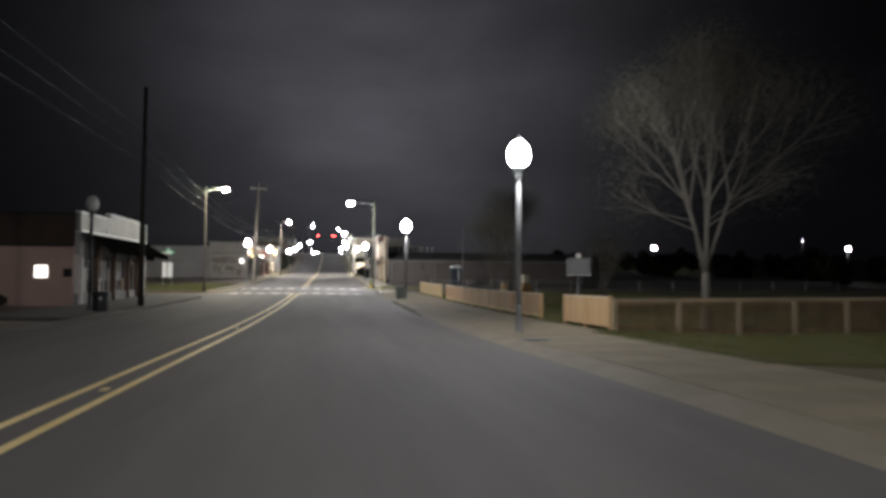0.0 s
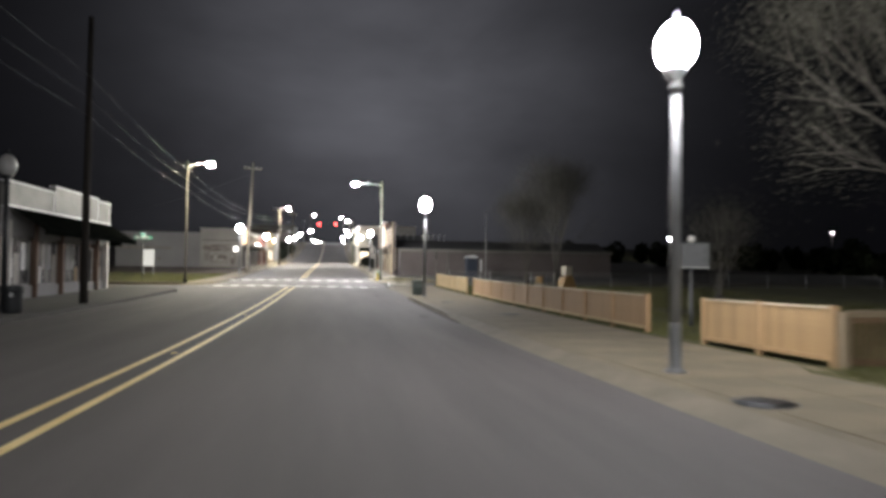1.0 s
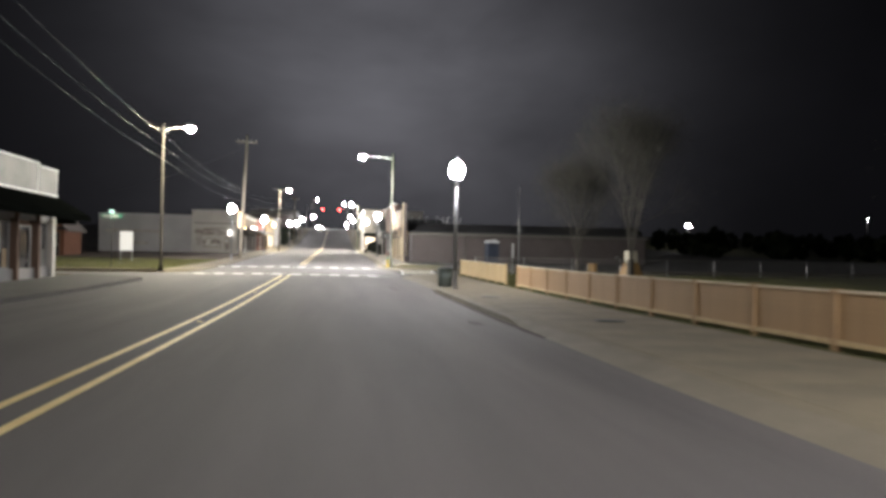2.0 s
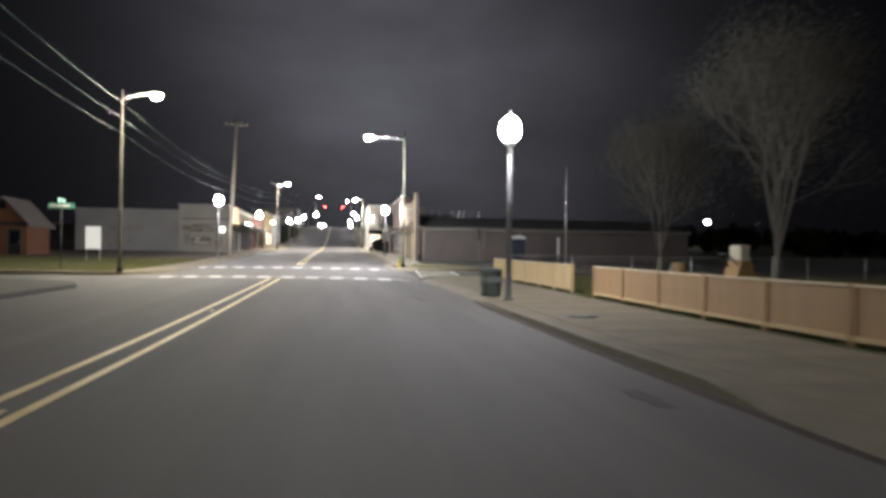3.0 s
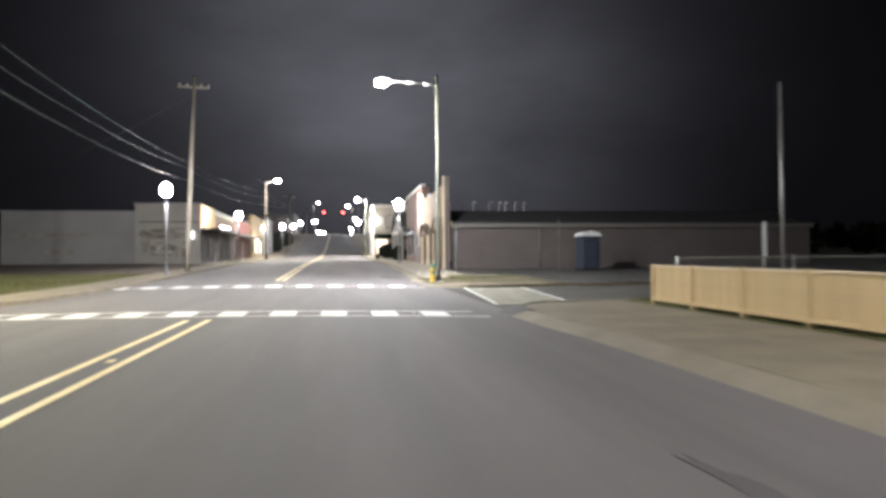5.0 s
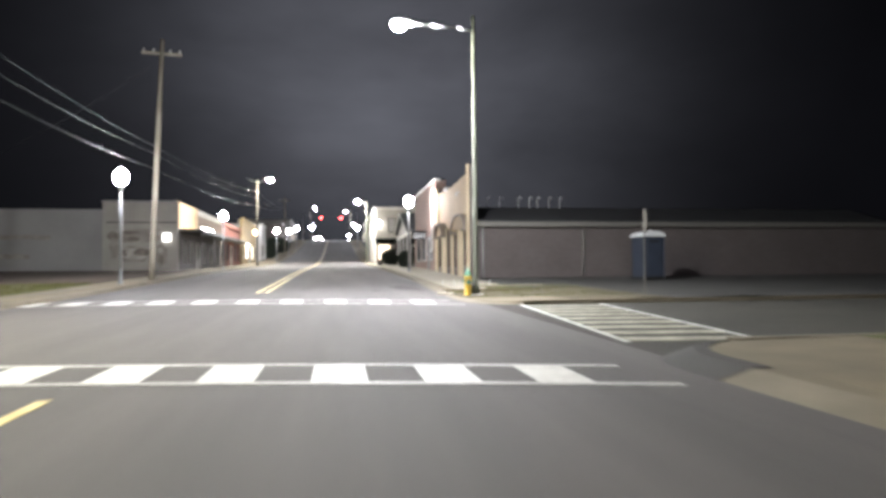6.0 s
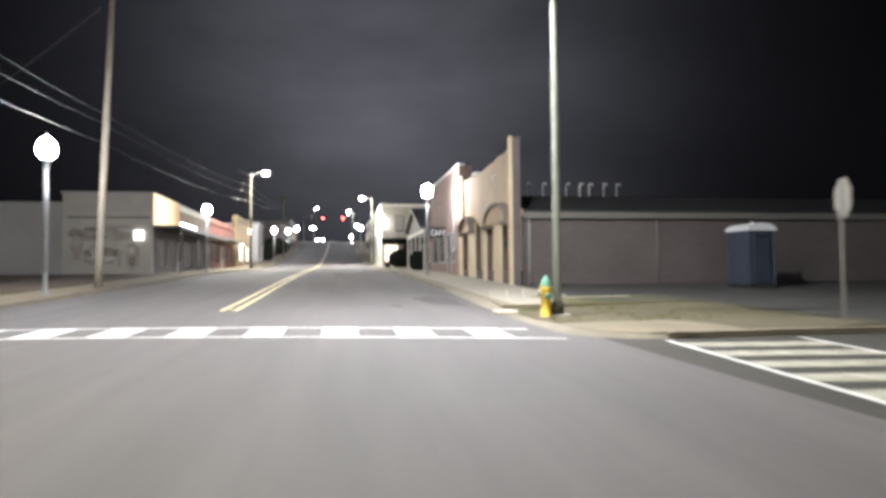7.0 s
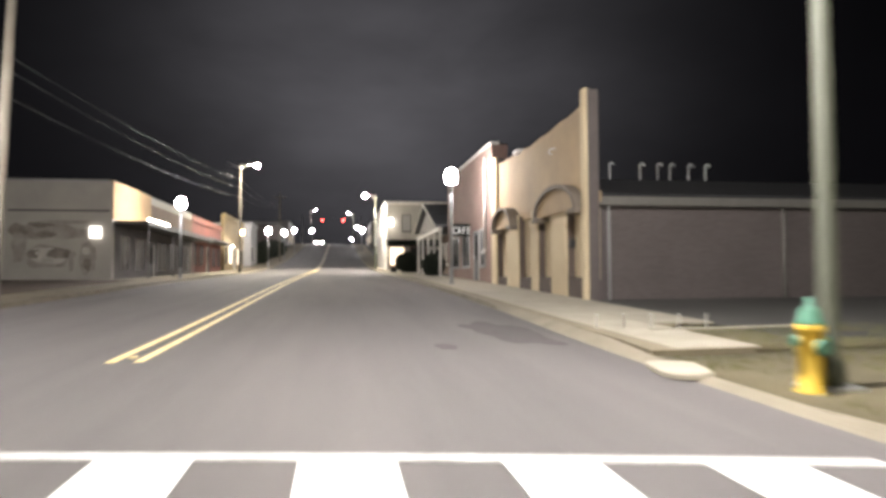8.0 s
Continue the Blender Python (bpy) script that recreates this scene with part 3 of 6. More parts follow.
for nm, ya, yb, xs in (("centre_line", -118, 48.1, (-2.92, -2.50)), ("centre_line", 65.9, 138, (-2.85, -2.53))):
    line = marking(nm, "double yellow centre line with worn edges")
    for x in xs:
        part("stripe", thicken(paint_strip(B(), x, x + 0.11, ya, yb)), YELLOW_PAINT, line)
# paler paint stands in for headlights shining back off the far dashes
broken = marking("broken_line", "broken yellow centre line climbing the hill")
for k in range(16):
    for x in (-2.86, -2.62):
        part("stripe", thicken(paint_strip(B(), x, x + 0.17, 142 + 11.0 * k, 148 + 11.0 * k)), HEADLIT_YELLOW, broken)
REFL = B()
box(REFL, -0.05, -0.05, 0, 0.05, 0.05, 0.018, 0.012)
REFL_ME = mesh_of(REFL, "road_reflector", YELLOW_PAINT)
for y in (-20, -8, 3.4, 14.8, 24.4, 33.6, 43.0, 66.3, 76.5, 88, 100, 112, 124, 136, 148, 160, 172, 184, 196, 208, 220, 232):
    ob = new("road_reflector", REFL_ME)
    ob.matrix_basis = pose(-2.64, y, R(y) + crown(-2.64, y) + 0.002)
    tagged(ob, "small amber raised reflector between the yellow lines", "road reflector", "road reflectors")


def crosswalk(y_near, width, x0, x1, skew, last, step, bar_w, label):
    cw = marking("crosswalk", label)
    for dy in (0.0, width - 0.10):
        part("border_line", thicken(paint_strip(B(), x0, x1 - 0.15 * dy, y_near + dy, y_near + dy + 0.10, skew, x1)), WHITE_PAINT, cw)
    x = last
    while x > x0 + bar_w:
        part("stripe", thicken(paint_strip(B(), x - bar_w / 2, x + bar_w / 2, y_near + 0.10, y_near + width - 0.10, skew, x1, 0.006)), WHITE_PAINT, cw)
        x -= step
    return cw


crosswalk(47.98, 1.22, -9.0, 3.28, 0.146, 2.19, 1.094, 0.55, "worn white ladder crosswalk over the main street")
crosswalk(59.68, 1.5, -9.4, 3.42, 0.158, 2.37, 1.215, 0.59, "worn white ladder crosswalk beyond the junction")
side = marking("crosswalk", "worn white ladder crosswalk over the side street")
for x, lean in ((4.18, 0.08), (6.26, 0.10)):
    bm = B()
    for y in (51.3, 59.25):
        for dx in (0, 0.1):
            xx = x + dx + lean * (y - 51.3)
            bm.verts.new((xx, y, R(y) - 0.014))
    bm.verts.ensure_lookup_table()
    bm.faces.new([bm.verts[i] for i in (0, 1, 3, 2)])
    part("border_line", thicken(bm), WHITE_PAINT, side, "brighter worn border line")
for i in range(9):
    y = 51.2 + i * 0.885
    bm = B()
    xa, xb = 4.27 + 0.08 * (y - 51.3), 6.27 + 0.10 * (y - 51.3)
    for p in ((xa, y + 0.20), (xb, y - 0.02), (xb, y + 0.42), (xa, y + 0.66)):
        bm.verts.new((*p, R(p[1]) - 0.013))
    bm.verts.ensure_lookup_table()
    bm.faces.new(list(bm.verts))
    part("stripe", thicken(bm), FADED_PAINT, side)


# ------------------------------------------------------------------ lamps
def globe_lamp(at, lit=True, material=None):
    lamp = thing("street_lamp", "lit frosted globe lamp on a slim grey post" if lit else "unlit frosted globe lamp on a slim dark post", "street lamp", at, group="globe lamps along the street")
    paint = LAMP_PAINT if lit else DARK_METAL
    part("base", lathe(B(), [(0.15, 0), (0.15, 0.03), (0.105, 0.06), (0.090, 0.10), (0.0825, 0.66), (0.0815, 0.705)], 12), paint, lamp)
    part("pole", lathe(B(), [(0.081, 0.70), (0.075, 2.4), (0.065, 4.05)], 12), paint, lamp)
    part("collar", lathe(B(), [(0.065, 4.03), (0.095, 4.08), (0.085, 4.12), (0.06, 4.17), (0.15, 4.30), (0.16, 4.36)], 14), paint, lamp)
    part("globe", lathe(B(), [(0.13, 4.34), (0.22, 4.44), (0.27, 4.58), (0.275, 4.72), (0.24, 4.86), (0.17, 4.97), (0.08, 5.03)], 18), material or (GLOBE if lit else GLOBE_OFF), lamp, "glowing white globe" if lit else "dull frosted globe")
    part("finial", lathe(B(), [(0.085, 5.02), (0.05, 5.06), (0.03, 5.10), (0.045, 5.14), (0.01, 5.22)], 10), paint, lamp)
    return lamp


lamp_a = globe_lamp((4.85, 11.5, R(11.5) + 0.09))
# the lamp at y = -24 is unseen, added behind the start for its light
for x, y in ((4.70, 36.1), (-9.3, 72.5), (5.05, -24.0)):
    copy_thing(lamp_a, pose(x, y, R(y) + 0.10))
copy_thing(lamp_a, pose(-9.0, 96.8, R(96.8) + 0.10) @ Matrix.Diagonal((0.95, 0.95, 0.92, 1.0)))
globe_lamp((4.72, 85.6, R(85.6) + 0.10), material=GLOBE_SOFT)
globe_lamp((-10.45, 26.2, R(26) + 0.12), lit=False)
far_a = globe_lamp((-9.0, 144, R(144) + 0.1), material=FAR_LIGHT)
for x, y in ((-9.0, 169), (-9.0, 194), (-9.0, 274), (-8.2, 268), (4.8, 197), (4.8, 232), (5.2, 330), (6.2, 385)):
    copy_thing(far_a, pose(x, y, R(y) + 0.1))


def cobra_lamp(at, height, reach, rise, lens, label, wood=None, radius=0.10):
    """A tall pole with an arm of the given reach along x and a flat street-light head."""
    s = 1 if reach > 0 else -1
    lamp = thing("street_light", label, "street light", at, group="tall street lights")
    part("pole", lathe(B(), [(radius * 1.5, 0), (radius * 1.45, 0.25), (radius, 0.3), (radius * 0.62, height)], 12), wood or POST_PAINT, lamp)
    if not wood:
        part("base_plate", cbox(B(), (0, 0, 0.02), (0.42, 0.42, 0.05), 0.01), STEEL, lamp)
    pts = [(0, 0, height - 0.5), (reach * 0.25, 0, height - 0.5 + rise * 0.55), (reach * 0.6, 0, height - 0.5 + rise * 0.9), (reach * 0.92, 0, height - 0.5 + rise)]
    part("arm", pipe(B(), pts, 0.035, 8), STEEL, lamp)
    hz = height - 0.5 + rise
    hb = B()
    prism(hb, [(reach * 0.86, hz - 0.03), (reach * 0.92, hz + 0.07), (reach + s * 0.18, hz + 0.10), (reach + s * 0.42, hz + 0.03), (reach + s * 0.42, hz - 0.03)], "y", -0.20, 0.20)
    part("head", hb, STEEL, lamp)
    lb = B()
    lathe(lb, [(0.03, hz - 0.215), (0.12, hz - 0.20), (0.19, hz - 0.15), (0.225, hz - 0.08), (0.21, hz - 0.032)], 16, (reach + s * 0.14, 0, 0))
    part("lens", lb, lens, lamp, "glowing glass lens")
    return lamp


cobra_lamp((4.44, 63.1, R(63) + 0.045), 9.18, -2.3, 0.15, COBRA_COLD, "tall drab green street light with a white lamp", radius=0.092)
cobra_lamp((-10.3, 52.2, R(52) + 0.13), 8.75, 1.42, 0.36, COBRA_WARM, "tall dark round pole with a yellowish street light", wood=DARK_WOOD, radius=0.088)
# unseen street light, added behind the start to brighten the near road
cobra_lamp((4.42, -14.0, R(-14) + 0.12), 9.1, -2.3, 0.15, COBRA_COLD, "unseen street light added behind the start of the drive", radius=0.115)
hill_pole = cobra_lamp((-9.0, 119.5, R(119.5) + 0.12), 9.9, 1.35, 0.5, glow("bright_warm_lens", (1.0, 0.95, 0.82), 4200.0), "tall dark wooden pole with a yellowish street light", wood=DARK_WOOD, radius=0.12)
part("side_bracket", pipe(B(), [(0, 0, 9.55), (-0.55, 0, 9.75), (-1.25, 0, 10.05)], 0.03, 6), STEEL, hill_pole, "thin pale side bracket")
cobra_lamp((4.0, 132, R(132) + 0.12), 8.55, -1.05, 0.4, glow("dim_street_lens", (1.0, 0.98, 0.94), 2600.0), "tall grey street light by the white building", radius=0.11)
FAR_COBRA = glow("far_street_lens", (0.95, 0.97, 1.0), 2200.0)
cobra_lamp((-8.9, 272, R(272) + 0.1), 11.6, 1.4, 0.4, FAR_COBRA, "tall street light far up the hill", wood=DARK_WOOD)
cobra_lamp((4.6, 268, R(268) + 0.1), 10.2, -1.4, 0.4, FAR_COBRA, "tall street light far up the hill")


def utility_pole(at, height, material, label, arm=True):
    pole = thing("utility_pole", label, "utility pole", at, group="utility poles")
    part("shaft", lathe(B(), [(0.15, -0.1), (0.145, 1.0), (0.125, height * 0.5), (0.095, height)], 12), material, pole)
    if arm:
        part("crossarm", cbox(B(), (0, 0.02, height - 0.7), (1.9, 0.10, 0.13), 0.01), material, pole)
        for x in (-0.85, -0.4, 0.4, 0.85):
            part("insulator", lathe(B(), [(0.03, height - 0.64), (0.05, height - 0.60), (0.035, height - 0.55), (0.045, height - 0.50), (0.01, height - 0.46)], 8, (x, 0.02, 0)), GLOBE_OFF, pole)
    return pole


up = utility_pole((-9.05, 76.4, R(76.4) + 0.12), 12.0, POLE_WOOD, "tall weathered wooden utility pole leaning on the verge")
up.matrix_basis = pose(-9.05, 76.4, R(76.4) + 0.12, 0, 2.2, 0)
utility_pole((-9.28, 29.8, R(29.8) + 0.12), 11.0, DARK_WOOD, "dark wooden utility pole before the shop", arm=False)
utility_pole((-9.4, 165, R(165) + 0.12), 11.0, POLE_WOOD, "wooden utility pole far up the street")


def cable(pts, sags, r=0.010):
    bm = B()
    for a, b, sag in zip(pts, pts[1:], sags):
        a, b = Vector(a), Vector(b)
        prev = None
        for i in range(17):
            u = i / 16
            p = a.lerp(b, u)
            p.z -= sag * 4 * u * (1 - u)
            if prev is not None:
                tube(bm, prev, p, r, r, 5, False)
            prev = p
    return solid("overhead_cable", bm, WIRE, "thin sagging overhead cable between the poles", "cable", group="overhead cables")


for dx, z0, z1, z2, z3 in ((0.08, 8.75, 8.14, 6.78, 8.6), (-0.08, 8.05, 7.52, 6.48, 7.9), (0.0, 7.3, 6.74, 5.68, 7.0)):
    cable([(-9.3 + dx, -16, z0 + 0.3), (-9.28 + dx, 29.8, R(30) + z0), (-10.22 + dx, 52.2, R(52) + z1), (-9.05 + dx, 76.4, R(76) + z2), (-9.0 + dx, 119.5, R(119) + z3), (-9.4 + dx, 165, R(165) + 9.0)], (0.22, 0.22, 0.40, 0.4, 0.5))
cable([(-9.05, 76.4, R(76) + 10.8), (-26, 92, 8.0)], (0.4,))


# ------------------------------------------------------------------ timber fences
PICKET_W, FENCE_H = 0.135, 0.90
bm = B()
prism(bm, [(-PICKET_W / 2, 0.11), (PICKET_W / 2, 0.11), (PICKET_W / 2, FENCE_H - 0.02), (-PICKET_W / 2, FENCE_H - 0.02)], "x", -0.010, 0.010)
PICKET = {TIMBER: mesh_of(bm, "picket", TIMBER)}
for other in (TIMBER_B, TIMBER_C):
    PICKET[other] = PICKET[TIMBER].copy()
    PICKET[other].materials[0] = other


def fence(p0, p1, panels, label, timber=TIMBER, face=-1, trim=None):
    """A low close-boarded fence from p0 to p1, its boards on the face side."""
    a, b = Vector(p0), Vector(p1)
    length = (b - a).length
    ang = math.degrees(math.atan2((b - a).y, (b - a).x)) - 90
    f = thing("fence", label, "fence", (a.x, a.y, 0), ang, group="timber fences")
    base = Vector((0, 1, 0))
    def ground(s):
        return R((a + (b - a) * (s / length)).y) + 0.115
    pitch = length / panels
    for i in range(panels + 1):
        s = i * pitch
        g = ground(s)
        pb = B()
        box(pb, -0.055, s - 0.05, g - 0.1, 0.055, s + 0.05, g + FENCE_H + 0.03, 0.006)
        part("post", pb, timber, f)
    for i in range(panels):
        s0, s1 = i * pitch + 0.05, (i + 1) * pitch - 0.05
        lo, hi = sorted((face * 0.026, face * 0.056))
        for h0, h1, x0, x1, name in ((0.14, 0.22, 0.0, 0.035, "rail"), (0.68, 0.76, 0.0, 0.035, "rail"), (0.10, 0.175, lo, hi, "bottom_rail")):
            rb = B()
            g0, g1 = ground(s0), ground(s1)
            q = [rb.verts.new(p) for p in ((x0, s0, g0 + h0), (x1, s0, g0 + h0), (x1, s0, g0 + h1), (x0, s0, g0 + h1), (x0, s1, g1 + h0), (x1, s1, g1 + h0), (x1, s1, g1 + h1), (x0, s1, g1 + h1))]
            for fc in ((0, 1, 2, 3), (7, 6, 5, 4), (0, 4, 5, 1), (1, 5, 6, 2), (2, 6, 7, 3), (3, 7, 4, 0)):
                rb.faces.new([q[k] for k in fc])
            # trim colours the bottom rail paler, as if lit
            part(name, rb, (trim if name == "bottom_rail" else None) or timber, f)
        cb = B()
        g0, g1 = ground(s0), ground(s1)
        q = [cb.verts.new(p) for p in ((-0.05, s0, g0 + FENCE_H - 0.02), (0.05, s0, g0 + FENCE_H - 0.02), (0.05, s0, g0 + FENCE_H + 0.015), (-0.05, s0, g0 + FENCE_H + 0.015), (-0.05, s1, g1 + FENCE_H - 0.02), (0.05, s1, g1 + FENCE_H - 0.02), (0.05, s1, g1 + FENCE_H + 0.015), (-0.05, s1, g1 + FENCE_H + 0.015))]
        for fc in ((0, 1, 2, 3), (7, 6, 5, 4), (0, 4, 5, 1), (1, 5, 6, 2), (2, 6, 7, 3), (3, 7, 4, 0)):
            cb.faces.new([q[k] for k in fc])
        # pale colour stands in for lamplight on the rail's top
        part("cap_rail", cb, CAP_TIMBER, f, "worn cap rail, coloured paler as if lit from above")
        n = int((s1 - s0) / (PICKET_W + 0.004))
        w = (s1 - s0) / n
        for k in range(n):
            s = s0 + (k + 0.5) * w
            piece("picket", PICKET[timber], f, pose(face * 0.014, s, ground(s) + random.uniform(-0.006, 0.002), 0, 0, random.uniform(-0.6, 0.6)))
    return f


fence((7.40, 17.36, 0), (7.40, 36.6, 0), 10, "honey-coloured close-boarded timber fence beside the pavement", TIMBER_B, trim=TIMBER)
fence((7.40, 38.5, 0), (7.40, 48.85, 0), 6, "pale new timber fence ending at the street corner")
fence((7.40, 11.5, 0), (7.40, 14.95, 0), 2, "short run of new timber fence beside the park gap", TIMBER_C)


def picket_fence(p0, p1, bays, top, label):
    """An open fence of slim brown pickets with a level top, a pale cap board and posts that reach down to the falling lawn."""
    a, b = Vector(p0), Vector(p1)
    length = (b - a).length
    f = thing("picket_fence", label, "fence", (a.x, a.y, 0), math.degrees(math.atan2((b - a).y, (b - a).x)), group="timber fences")
    def ground(u):
        p = a + (b - a) * (u / length)
        return R(p.y) + LAWN(p.x, p.y)
    pitch = length / bays
    for i in range(bays + 1):
        u = i * pitch
        part("post", box(B(), u - 0.065, -0.09, ground(u) - 0.15, u + 0.065, 0.02, top - 0.02, 0.008), WORN_CAP, f, "pale square post")
    for i in range(bays):
        u0, u1 = i * pitch, (i + 1) * pitch
        part("cap_board", box(B(), u0 + 0.003, -0.11, top - 0.10, u1 - 0.003, -0.085, top + random.uniform(-0.004, 0.004), 0.004), WORN_CAP, f, "pale worn cap board")
        part("upper_rail", box(B(), u0 + 0.066, -0.03, top - 0.19, u1 - 0.066, 0.0, top - 0.11, 0.004), OLD_TIMBER, f)
        rb = B()
        g0, g1 = ground(u0) + 0.08, ground(u1) + 0.08
        prism(rb, [(u0 + 0.066, g0), (u1 - 0.066, g1), (u1 - 0.066, g1 + 0.09), (u0 + 0.066, g0 + 0.09)], "y", -0.03, 0.0)
        part("lower_rail", rb, OLD_TIMBER, f)
        n = 17
        for k in range(n):
            u = u0 + 0.07 + (k + 0.5) * (u1 - u0 - 0.14) / n
            part("picket", box(B(), u - 0.022, -0.052, ground(u) + 0.06, u + 0.022, -0.0305, top - 0.112), OLD_TIMBER, f)
    return f


picket_fence((7.46, 11.42, 0), (19.36, 13.05, 0), 6, 0.80, "brown weathered picket fence across the park lawn")


# ------------------------------------------------------------------ street furniture
def roll_bin(at, turn):
    b = thing("litter_bin", "grey-green round plastic bin with a dark lid on the pavement", "bin", at, turn)
    body = B()
    rings = []
    for z, w, d in ((0.02, 0.54, 0.54), (0.08, 0.57, 0.57), (0.38, 0.60, 0.60), (0.42, 0.625, 0.625), (0.50, 0.63, 0.63), (0.53, 0.605, 0.605), (0.74, 0.62, 0.62), (0.76, 0.655, 0.655), (0.80, 0.655, 0.655)):
        ring = []
        for k in range(24):
            a = 2 * math.pi * k / 24
            c, s = math.cos(a), math.sin(a)
            ring.append(body.verts.new((w / 2 * math.copysign(abs(c) ** 0.55, c), d / 2 * math.copysign(abs(s) ** 0.55, s), z)))
        rings.append(ring)
    for p, q in zip(rings, rings[1:]):
        for k in range(24):
            f = body.faces.new((p[k], p[(k + 1) % 24], q[(k + 1) % 24], q[k]))
            f.smooth = True
    body.faces.new(rings[0][::-1])
    body.faces.new(rings[-1])
    part("body", body, BIN_GREEN, b)
    lid = B()
    lathe(lid, [(0.352, 0.80), (0.36, 0.82), (0.352, 0.845), (0.30, 0.87), (0.18, 0.888), (0.03, 0.892)], 28)
    part("lid", lid, BIN_LID, b, "dark grey domed lid")
    part("handle", pipe(B(), [(-0.20, 0.30, 0.76), (-0.20, 0.375, 0.78), (0.20, 0.375, 0.78), (0.20, 0.30, 0.76)], 0.018, 8), BIN_GREEN, b)
    for x in (-0.27, 0.27):
        part("wheel", tube(B(), (x * 0.7 - 0.03, 0.24, 0.08), (x * 0.7 + 0.03, 0.24, 0.08), 0.08, 0.08, 14), RUBBER, b)
    b.scale = (0.93, 0.93, 0.93)
    return b


roll_bin((4.54, 37.52, R(37.5) + 0.095), 8)


def litter_can(at):
    c = thing("litter_can", "dark round litter can with a small pale tag", "bin", at)
    part("drum", lathe(B(), [(0.26, 0), (0.28, 0.05), (0.29, 0.40), (0.29, 0.78), (0.30, 0.80)], 18), DARK_METAL, c)
    part("bag_rim", lathe(B(), [(0.285, 0.60), (0.31, 0.64), (0.31, 0.80), (0.25, 0.83), (0.20, 0.80)], 18), DARK_METAL, c, "dark folded rim")
    part("tag", cbox(B(), (0.10, -0.295, 0.55), (0.09, 0.012, 0.12), 0.003), SIGN_WHITE, c, "small pale paper tag")
    return c


litter_can((-9.5, 24.6, R(24.6) + 0.11))


def sign_post(name, label, category, at, turn, height, board, board_z, material, posts, kind_of_post=STEEL, lines=0):
    s = thing(name, label, category, at, turn)
    for x in posts:
        part("post", cbox(B(), (x, 0.03, height / 2), (0.06, 0.06, height), 0.008), kind_of_post, s)
    part("board", cbox(B(), (0, 0, board_z), (board[0], 0.035, board[1]), 0.008), material, s)
    for i in range(lines):
        w = board[0] * (0.78 - 0.13 * (i % 3))
        part("lettering", cbox(B(), (0, -0.021, board_z + board[1] * (0.32 - 0.64 * i / max(1, lines - 1))), (w, 0.006, board[1] * 0.05), 0.0), TYPE_DARK, s)
    return s


# white board on the lawn, its face given a weak added glow
sign_post("notice_board", "blank white notice board with an added glow, on two short posts", "sign", (-16.75, 67.4, R(67.4) + 0.15), -6, 2.3, (1.05, 1.55), 1.60, BOARD_GLOW, (-0.45, 0.45))

# green street-name sign, two blades crossed
gs = thing("street_sign", "green street-name blades on a thin steel post", "street sign", (-13.75, 54.3, R(54) - 0.05), 0)
part("post", tube(B(), (0, 0, 0), (0, 0, 3.80), 0.03, 0.03, 10), DARK_METAL, gs)
for nm, z, turn_it in (("name_blade", 3.40, False), ("name_blade", 3.66, True)):
    bb = cbox(B(), (0, 0, z), (1.22, 0.02, 0.27) if not turn_it else (0.02, 0.9, 0.23), 0.004)
    blade = part(nm, bb, SIGN_GREEN, gs)
    if not turn_it:
        part("lettering", cbox(B(), (-0.06, -0.013, z), (0.92, 0.004, 0.15)), SIGN_WHITE, blade, "pale bar of lettering")

# stop sign seen from behind and edge-on
DULL_METAL = mat("dull_sign_back", (0.20, 0.19, 0.168), 0.6, 0.3, scale=4, vary=0.2, fine=30, bump=0.04)
st = thing("stop_sign", "grey back of an octagonal sign on a steel post", "traffic sign", (9.2, 60.75, R(60.7) + 0.095), 70)
part("post", cbox(B(), (0, 0.03, 1.3), (0.06, 0.035, 2.6), 0.005), DULL_METAL, st)
ob8 = B()
prism(ob8, [(0.40 * math.cos(math.pi / 8 + k * math.pi / 4), 2.25 + 0.40 * math.sin(math.pi / 8 + k * math.pi / 4)) for k in range(8)], "y", -0.006, 0.006)
part("plate", ob8, DULL_METAL, st)

# historical marker plaque
mk = thing("marker_sign", "grey cast-metal marker plaque on a post in the park", "sign", (9.35, 18.78, R(18.8) + 0.13), -20)
part("post", lathe(B(), [(0.06, 0), (0.05, 0.3), (0.045, 1.58)], 10), PLAQUE, mk)
plaque = part("plaque", cbox(B(), (0, 0, 1.89), (0.90, 0.05, 0.66), 0.02), PLAQUE, mk)
part("rim", pipe(B(), [(-0.45, -0.02, 1.56), (-0.45, -0.02, 2.22), (0.45, -0.02, 2.22), (0.45, -0.02, 1.56)], 0.016, 6), PLAQUE, mk)
part("lower_rim", cbox(B(), (0, -0.03, 1.565), (0.92, 0.05, 0.035), 0.008), GLOBE_OFF, mk, "pale worn lower rim")
part("crest", lathe(B(), [(0.02, 2.21), (0.09, 2.25), (0.105, 2.31), (0.09, 2.38), (0.02, 2.41)], 14), TRIM_WHITE, mk, "pale round crest")
for i in range(7):
    part("lettering", cbox(B(), (0, -0.028, 2.12 - i * 0.075), (0.72 - 0.1 * (i % 3), 0.006, 0.028)), TYPE_DARK, plaque)


